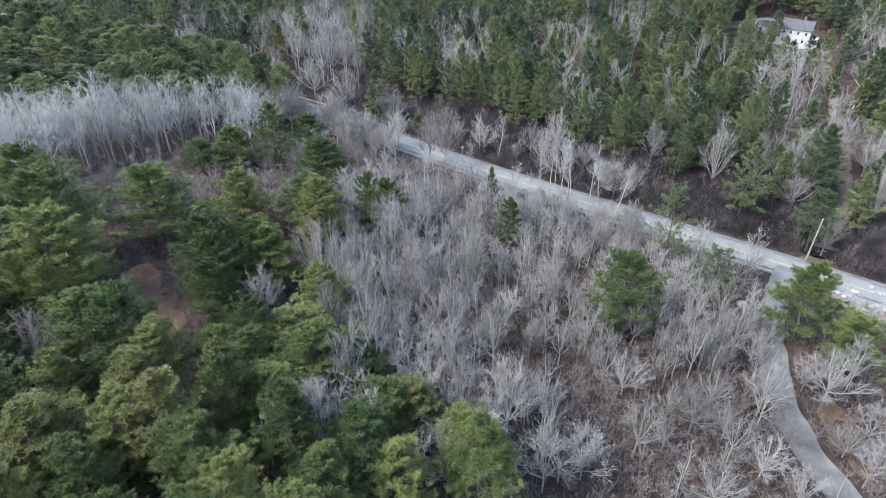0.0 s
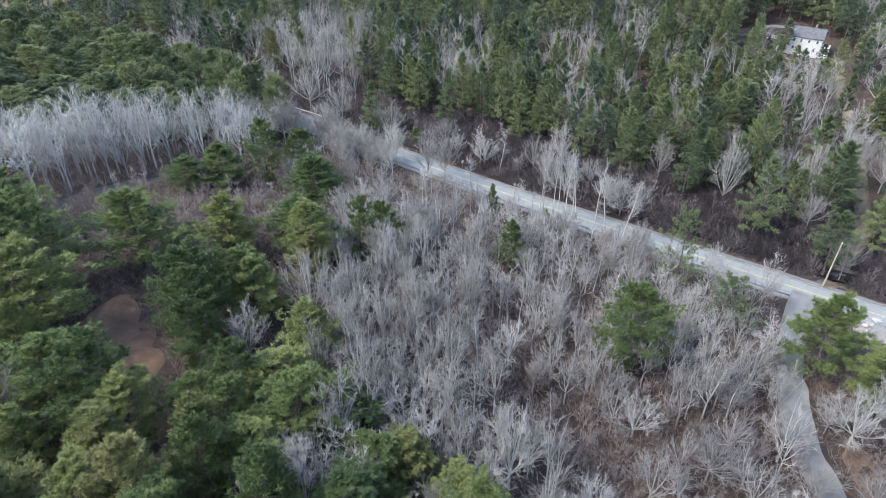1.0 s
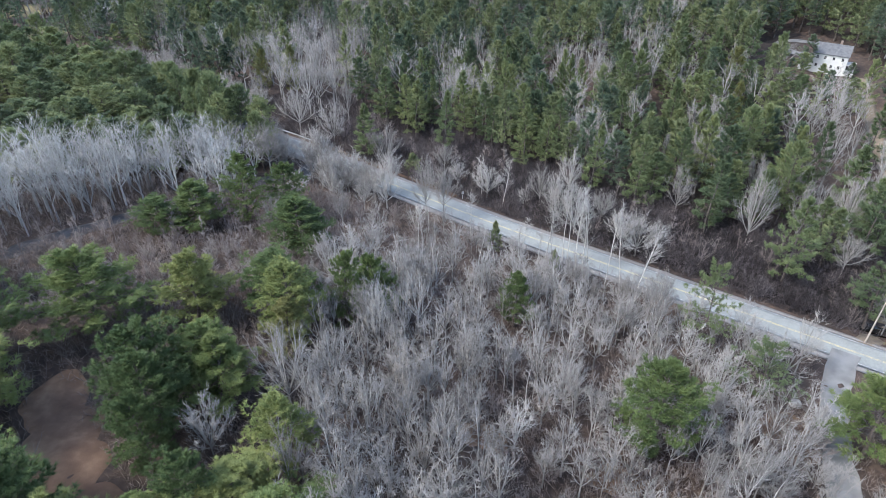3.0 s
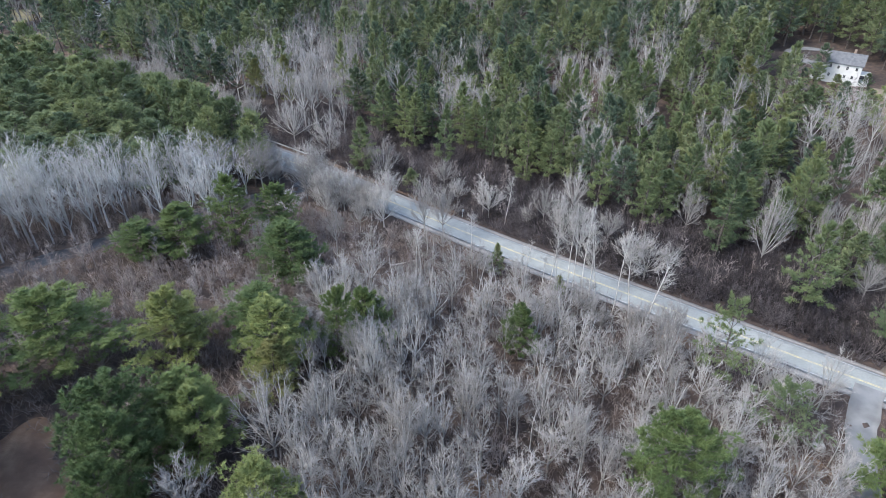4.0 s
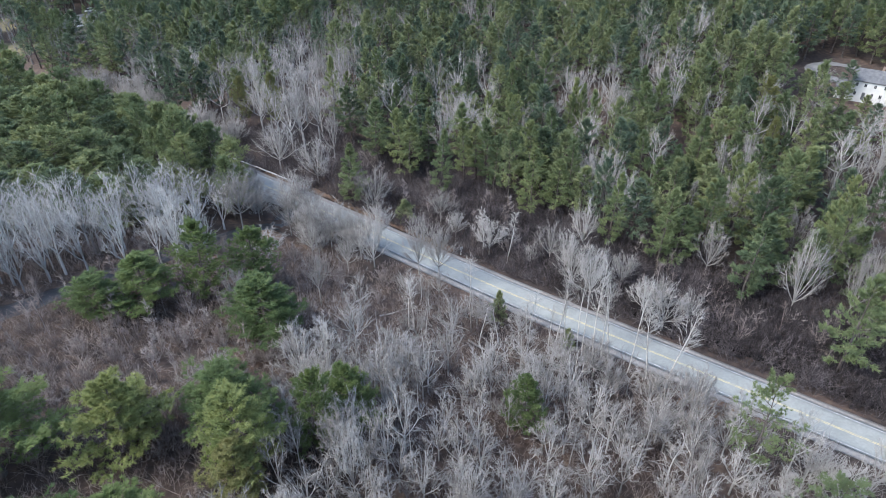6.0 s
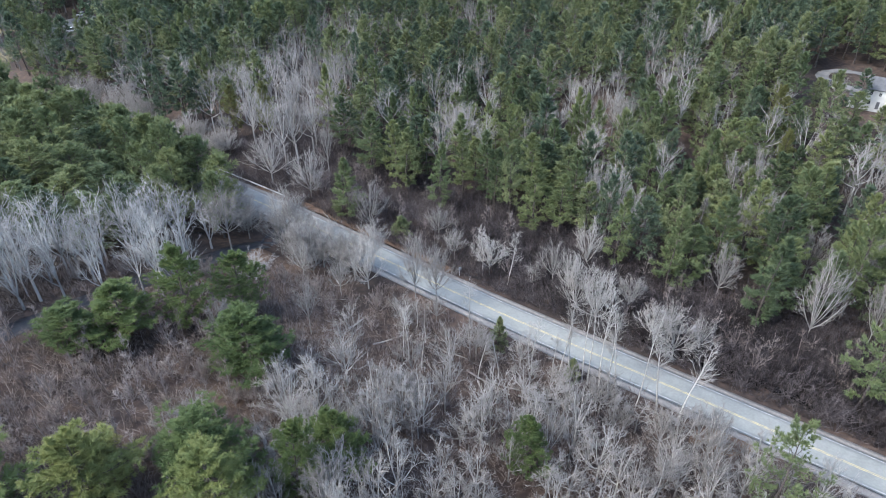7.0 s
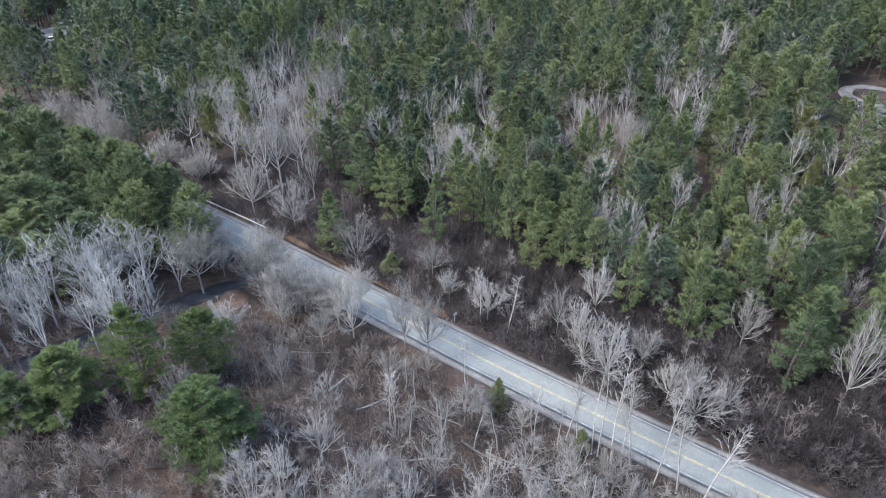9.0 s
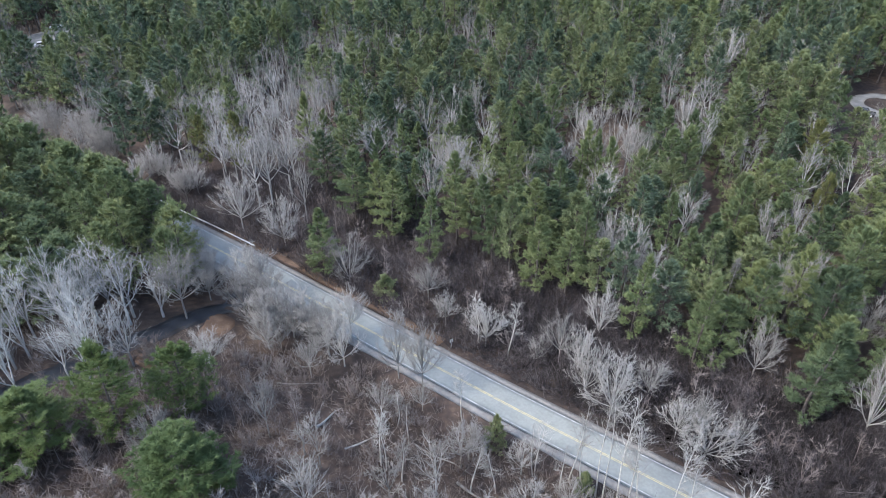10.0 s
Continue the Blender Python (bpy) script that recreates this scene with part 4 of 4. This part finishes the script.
# ---- houses ----
def window(parent, x, y, z, w, h, face=-1):
    """A window with frame, glass and sill in a wall that faces along y."""
    fr = bmesh.new()
    t = 0.09
    for a in ((x - w / 2 - t, x + w / 2 + t, z + h / 2, z + h / 2 + t), (x - w / 2 - t, x + w / 2 + t, z - h / 2 - t, z - h / 2),
              (x - w / 2 - t, x - w / 2, z - h / 2, z + h / 2), (x + w / 2, x + w / 2 + t, z - h / 2, z + h / 2), (x - 0.025, x + 0.025, z - h / 2, z + h / 2)):
        box(fr, a[0], a[1], min(y, y + face * 0.06), max(y, y + face * 0.06), a[2], a[3])
    wd = part("window", fr, M_SIDING, parent, "white framed window")
    part("pane", boxes((x - w / 2, x + w / 2, min(y, y + face * 0.03), max(y, y + face * 0.03), z - h / 2, z + h / 2)), M_GLASS, wd, "dark glass")
    part("sill", boxes((x - w / 2 - 0.15, x + w / 2 + 0.15, min(y, y + face * 0.12), max(y, y + face * 0.12), z - h / 2 - 0.16, z - h / 2 - 0.1)), M_SIDING, wd)


def gable_roof(x0, x1, y0, y1, z, rise, over=0.4, thick=0.22):
    bm = bmesh.new()
    ym = (y0 + y1) / 2
    k = rise / ((y1 - y0) / 2)
    for sgn, ye in ((-1, y0), (1, y1)):
        ye2 = ye + sgn * over
        za, zb = z - k * over, z + rise
        v = [bm.verts.new(p) for p in ((x0 - over, ye2, za), (x1 + over, ye2, za), (x1 + over, ym, zb), (x0 - over, ym, zb),
                                       (x0 - over, ye2, za + thick), (x1 + over, ye2, za + thick), (x1 + over, ym, zb + thick), (x0 - over, ym, zb + thick))]
        for f in ((0, 1, 2, 3), (4, 5, 6, 7), (0, 1, 5, 4), (1, 2, 6, 5), (2, 3, 7, 6), (3, 0, 4, 7)):
            bm.faces.new([v[i] for i in f])
    bmesh.ops.recalc_face_normals(bm, faces=bm.faces)
    return bm


def gable_walls(x0, x1, y0, y1, z1, rise):
    bm = bmesh.new()
    box(bm, x0, x1, y0, y1, -1.0, z1)
    ym = (y0 + y1) / 2
    for x, xx in ((x0, x0 + 0.2), (x1, x1 - 0.2)):
        a = [bm.verts.new(p) for p in ((x, y0, z1), (x, y1, z1), (x, ym, z1 + rise), (xx, y0, z1), (xx, y1, z1), (xx, ym, z1 + rise))]
        for f in ((0, 1, 2), (3, 4, 5), (0, 1, 4, 3), (1, 2, 5, 4), (2, 0, 3, 5)):
            bm.faces.new([a[i] for i in f])
    bmesh.ops.recalc_face_normals(bm, faces=bm.faces)
    return bm


def clapboards(parent, x0, x1, y, z0, z1, mat):
    """Lapped boards on a wall's front."""
    z = z0
    while z < z1 - 0.05:
        part("clapboard", boxes((x0, x1, y - 0.035, y + 0.0, z, min(z + 0.3, z1))), mat, parent)
        z += 0.33


def white_house(x, y, yaw):
    h = tagged(new("white_house"), "white two-storey house with grey shingle roof", "house")
    part("wall", gable_walls(-6, 6, -4, 4, 5.4, 2.4), M_SIDING, h)
    part("roof", gable_roof(-6, 6, -4, 4, 5.4, 2.4), M_ROOF, h, "grey shingle roof")
    clapboards(h, -6, 6, -4.0, 0.0, 5.4, M_SIDING)
    for wx in (-4.5, -1.8, 1.2, 4.3):
        window(h, wx, -4.04, 4.2, 0.75, 0.95)
    for wx in (-4.3, 1.0, 3.6):
        window(h, wx, -4.04, 1.6, 0.75, 1.0)
    door = part("door", boxes((-2.1, -1.1, -4.1, -4.03, 0.0, 2.1), bevel=0.01), M_ROOF, h, "grey front door")
    part("door_handle", boxes((-1.28, -1.2, -4.16, -4.1, 0.98, 1.06)), M_STEEL, door)
    part("chimney", boxes((1.5, 2.3, 0.4, 1.2, 6.6, 9.0)), M_ROOF_BROWN, h, "brick chimney")
    part("porch", boxes((6.0, 9.2, -3.6, 1.2, 2.5, 2.75), (8.9, 9.1, -3.5, -3.3, -1.0, 2.5), (8.9, 9.1, 0.9, 1.1, -1.0, 2.5), (6.0, 9.2, -3.6, 1.2, -1.0, 0.15)), M_SIDING, h, "white open side porch")
    annex = part("annex", gable_walls(-10.5, -6.02, -3.4, 2.6, 2.6, 1.3), M_SIDING, h, "low white garage wing")
    part("annex_roof", gable_roof(-10.5, -6.3, -3.4, 2.6, 2.6, 1.3, 0.3), M_ROOF, annex)
    part("garage_door", boxes((-9.6, -7.2, -3.47, -3.4, 0.0, 2.1), bevel=0.02), M_GLASS, annex, "dark garage opening")
    h.matrix_basis = pose(x, y, ground_z(x, y) + 0.2, 0, 0, yaw) @ Matrix.Diagonal((0.66, 0.72, 0.8, 1))


def brown_house(x, y, yaw):
    h = tagged(new("brown_roofed_house"), "cream house with brown shingle roof among trees", "house")
    part("wall", gable_walls(-7, 7, -4, 4, 3.0, 3.2), M_CREAM, h)
    part("roof", gable_roof(-7, 7, -4, 4, 3.0, 3.2), M_ROOF_BROWN, h, "brown shingle roof")
    clapboards(h, -7, 7, -4.0, 0.0, 3.0, M_CREAM)
    for wx in (-5, -2, 2, 5):
        window(h, wx, -4.04, 1.7, 1.1, 1.2)
    h.matrix_basis = pose(x, y, ground_z(x, y) + 0.2, 0, 0, yaw)


white_house(101.8, 187.5, -33)
brown_house(-139, 322, 20)


# ---- cars ----
def car(x, y, yaw, paint, label):
    c = tagged(new("car"), label, "car")
    bm = boxes((-2.2, 2.2, -0.9, 0.9, 0.35, 0.95), bevel=0.14)
    part("body", bm, paint, c)
    cab = bmesh.new()
    r = bmesh.ops.create_cube(cab, size=1, matrix=Matrix.LocRotScale((-0.25, 0, 1.22), None, (2.4, 1.6, 0.56)))
    for v in r["verts"]:
        if v.co.z > 1.2:
            v.co.x = -0.25 + (v.co.x + 0.25) * 0.68
            v.co.y *= 0.86
    part("cabin", cab, M_GLASS, c, "dark window glass")
    part("roof", boxes((-1.05, 0.55, -0.68, 0.68, 1.495, 1.54), bevel=0.015), paint, c)
    for sx in (-1.4, 1.4):
        for sy in (-0.82, 0.82):
            w = bmesh.new()
            bmesh.ops.create_cone(w, cap_ends=True, segments=16, radius1=0.34, radius2=0.34, depth=0.22, matrix=pose(sx, sy, 0.34, 90))
            wheel = part("wheel", w, M_RUBBER, c, "black tyre")
            w = bmesh.new()
            bmesh.ops.create_cone(w, cap_ends=True, segments=12, radius1=0.2, radius2=0.17, depth=0.26, matrix=pose(sx, sy, 0.34, 90))
            part("rim", w, M_STEEL, wheel)
    for sy in (-0.62, 0.62):
        part("headlight", boxes((2.16, 2.215, sy - 0.18, sy + 0.18, 0.62, 0.76), bevel=0.02), M_STEEL, c)
    c.matrix_basis = pose(x, y, ground_z(x, y) + 0.28, 0, 0, yaw)


car(-141, 306, 60, M_CARPAINT, "white car parked in the yard")
car(-133.5, 282, 25, M_CARPAINT, "white car parked beside trees")
car(95.0, 199.5, -30, M_CARDARK, "dark car parked behind the white house")


# ---- roadside ----
def utility_pole(x, y):
    p = tagged(new("utility_pole"), "weathered leaning wooden utility pole by the road", "pole")
    V, F = tubes([[0, 0, -0.5], [0.02, 0, 3]], [[0.02, 0, 3], [0.05, 0, 8.6]], [0.14, 0.125], [0.125, 0.095], 10)
    link_mesh("pole", V, F, M_WOOD, p)
    part("insulator", boxes((-0.03, 0.13, -0.06, 0.06, 8.55, 8.85), bevel=0.03), M_STEEL, p, "grey insulator cap")
    part("guy_guard", boxes((0.5, 0.58, -0.04, 0.04, -0.1, 2.2)), M_YELLOW, p, "yellow guy-wire guard")
    p.matrix_basis = pose(x, y, ground_z(x, y), 1, 2, 40)


utility_pole(64.6, 93.2)


def guard_rail(s0, s1, n):
    g = tagged(new("guard_rail"), "galvanised steel guard rail along the road", "guard rail")
    prof = [(0.0, 0.45), (0.06, 0.5), (0.0, 0.57), (0.0, 0.62), (0.06, 0.69), (0.0, 0.75)]
    ss_, V, F = np.arange(s0, s1 + 0.1, 2.0), [], []
    for s in ss_:
        for a, z in prof:
            x, y = on_road(s, n - a)
            V.append((x, y, ground_z(*on_road(s, n)) + z + 0.1))
    k = len(prof)
    for i in range(len(ss_) - 1):
        for j in range(k - 1):
            a = i * k + j
            F += [(a, a + 1, a + k + 1), (a, a + k + 1, a + k)]
    link_mesh("beam", V, F, M_STEEL, g, smooth=True)
    for s in np.arange(s0 + 0.5, s1, 2.0):
        x, y = on_road(s, n + 0.12)
        z = ground_z(x, y)
        part("post", boxes((x - 0.07, x + 0.07, y - 0.07, y + 0.07, z - 0.5, z + 0.8)), M_WOOD, g)


guard_rail(43, 82, 4.3)


def marker(x, y, h, panel, label):
    m = tagged(new("road_sign" if panel else "marker_post"), label, "sign" if panel else "post")
    V, F = tubes([[0, 0, -0.3]], [[0, 0, h]], [0.045], [0.04], 8)
    link_mesh("post", V, F, M_PINE_BARK if not panel else M_STEEL, m)
    if panel:
        part("panel", boxes((-0.3, 0.3, -0.06, -0.03, h - 0.6, h), bevel=0.008), M_SIDING, m, "white sign panel")
    m.matrix_basis = pose(x, y, ground_z(x, y), 0, 2, 35)


marker(4.5, 137.2, 1.7, True, "small white sign at the road's edge")
for x, y, h in ((15.5, 116.3, 2.8), (14.6, 117.0, 2.6), (11.0, 119.6, 2.6)):
    marker(x, y, h, False, "thin dark wooden post beside the road")


def boulder(x, y, r, label, seed):
    bm = bmesh.new()
    bmesh.ops.create_icosphere(bm, subdivisions=3, radius=r)
    for v in bm.verts:
        v.co *= 1 + 0.28 * noise.noise(v.co * (0.9 / r) + Vector((seed, 0, 0)))
        v.co.z *= 0.62
    me = bpy.data.meshes.new("boulder")
    bm.to_mesh(me)
    bm.free()
    me.materials.append(M_STONE)
    for p in me.polygons:
        p.use_smooth = True
    ob = tagged(new("boulder", me), label, "rock")
    ob.matrix_basis = pose(x, y, ground_z(x, y) + 0.25 * r, 0, 0, seed * 40)


boulder(48.4, 80.6, 0.85, "pale rounded boulder in leaf litter", 1)
boulder(44.3, 90.0, 0.5, "small pale boulder near the road", 2)
boulder(51.0, 90.8, 0.55, "small whitish stone by the driveway mouth", 3)
for i in range(22):
    a, q = rng.uniform(0, 6.28), rng.uniform(0.2, 1.0) ** 0.5
    boulder(69.5 + 5.0 * q * math.cos(a), 82.5 + 3.6 * q * math.sin(a), rng.uniform(0.22, 0.55), "pale stone in a heap of stones", 5 + i)


def log(x, y, length, yaw, r, label):
    """A fallen stem with broken limbs, lying on the ground."""
    n = 7
    xs = np.linspace(-length / 2, length / 2, n)
    cy, sy = math.cos(radians(yaw)), math.sin(radians(yaw))
    P = np.array([(u * cy - 0.15 * math.sin(u) * sy, u * sy + 0.15 * math.sin(u) * cy, 0) for u in xs])
    for p in P:
        p[2] = ground_z(x + p[0], y + p[1]) - ground_z(x, y) + r * 0.8
    root = tagged(new("fallen_log"), label, "log", "fallen logs")
    rr = np.linspace(r, r * 0.35, n)
    ring = np.arange(7) * 2 * np.pi / 7
    side = np.array([-sy, cy, 0.0])
    V = (P[:, None] + (np.cos(ring)[None, :, None] * side + np.sin(ring)[None, :, None] * np.array([0, 0, 1.0])) * rr[:, None, None]).reshape(-1, 3)
    F = []
    for q in range(n - 1):
        for i in range(7):
            j = (i + 1) % 7
            F += [(q * 7 + i, q * 7 + j, q * 7 + 7 + j), (q * 7 + i, q * 7 + 7 + j, q * 7 + 7 + i)]
    F += [(0, i, i + 1) for i in range(1, 6)]
    link_mesh("stem", V, F, M_BARE, root)
    for j in rng.integers(2, n, 6):
        d = unit(np.array([rng.normal(0, 1), rng.normal(0, 1), abs(rng.normal(0.3, 0.4))]))
        link_mesh("broken_limb", *spikes(P[j], P[j] + d * rng.uniform(0.6, 1.8), 0.035), M_BARE, root)
    root.matrix_basis = pose(x, y, ground_z(x, y))


for x, y, l, yaw in ((3.5, 116.5, 9, -28), (-16.0, 127.5, 6, 15), (8.0, 111.0, 7, -35), (12.0, 110.0, 8, -20), (-6.0, 118.0, 6, 40), (16.0, 108.0, 8, -10), (0.0, 109.0, 7, 10), (-11.0, 121.0, 5, 60), (13.0, 106.0, 6, 75)):
    log(x, y, l, yaw, rng.uniform(0.11, 0.2), "grey fallen tree stem on brown leaves")

# dead conifers that stand grey among the green ones
for x, y, h in ((47.2, 144.4, 11.5), (55.6, 153.1, 13.0), (24.7, 178.2, 13.5)):
    dead = make_tree("dead_spruce", pine_arrays(rng, h, 2.6, 54, 10, 3, 0.5, 0.1, 0.12, 0.9, -0.1), (M_BARE, M_TWIG), "dead grey spruce with bare drooping branches")
    dead.matrix_basis = pose(x, y, ground_z(x, y) - 0.1)
STREAM = [on_road(-86, 9.4), on_road(-60, 9.2), on_road(-48, 10.2), on_road(-38, 9.0), on_road(-30, 9.6)]
stream = ribbon("stream", STREAM, 1.7, M_WATER, 0.12, "dark narrow stream in the ditch beyond the road", "stream", 1)
for v in stream.data.vertices:
    v.co.z = -0.68 if v.co.z > -1.2 else -1.6

# dark bushes of the thicket beyond the road, and grey-brown ones in the clearing
dark_bushes = [make_tree("thicket_bush", spread_tree(rng, 4, 2.0, 9, 7, 6, 0.04, 2), (M_THICKET, M_THICKET), "dense dark brown leafless bush in the thicket beyond the road", group="thicket bushes") for _ in range(4)]
grey_bushes = [make_tree("clearing_bush", spread_tree(rng, 4, 2.0, 9, 7, 6, 0.04, 2), (M_BROWN_TWIG, M_BROWN_TWIG), "rounded grey-brown leafless bush in a clearing", group="clearing bushes") for _ in range(4)]
made = 0
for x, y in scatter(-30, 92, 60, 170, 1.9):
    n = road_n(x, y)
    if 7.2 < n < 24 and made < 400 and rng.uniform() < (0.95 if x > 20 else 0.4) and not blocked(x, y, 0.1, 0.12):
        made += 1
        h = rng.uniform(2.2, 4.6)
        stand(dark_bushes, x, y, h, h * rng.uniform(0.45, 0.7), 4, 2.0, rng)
made = 0
for x, y in scatter(-62, 8, 82, 140, 3.4):
    if road_n(x, y) < -8 and made < 150 and rng.uniform() < 0.6 and not blocked(x, y, 0.2, 0.2):
        made += 1
        h = rng.uniform(2.2, 4.4)
        stand(grey_bushes, x, y, h, h * rng.uniform(0.4, 0.6), 4, 2.0, rng)

made = 0
for x, y in scatter(10, 64, 36, 84, 3.2):
    if road_n(x, y) < -9 and made < 148 and rng.uniform() < 0.7 and not blocked(x, y, 0.1, 0.15):
        made += 1
        h = rng.uniform(2.2, 4.6)
        stand(grey_bushes, x, y, h, h * rng.uniform(0.42, 0.62), 4, 2.0, rng)

# drop the patterns that no tree was made from
for spare in near_pines + yellow_pines + open_pines + small_pines + broad_pines + stand_pines + forest_pines + hill_pines + wood_trees + bare_trees + birches + aspens + saplings + shrub_trees + brown_saplings + young_trees + dark_bushes + grey_bushes:
    if spare.name not in used:
        for o in (*spare.children_recursive, spare):
            bpy.data.objects.remove(o)
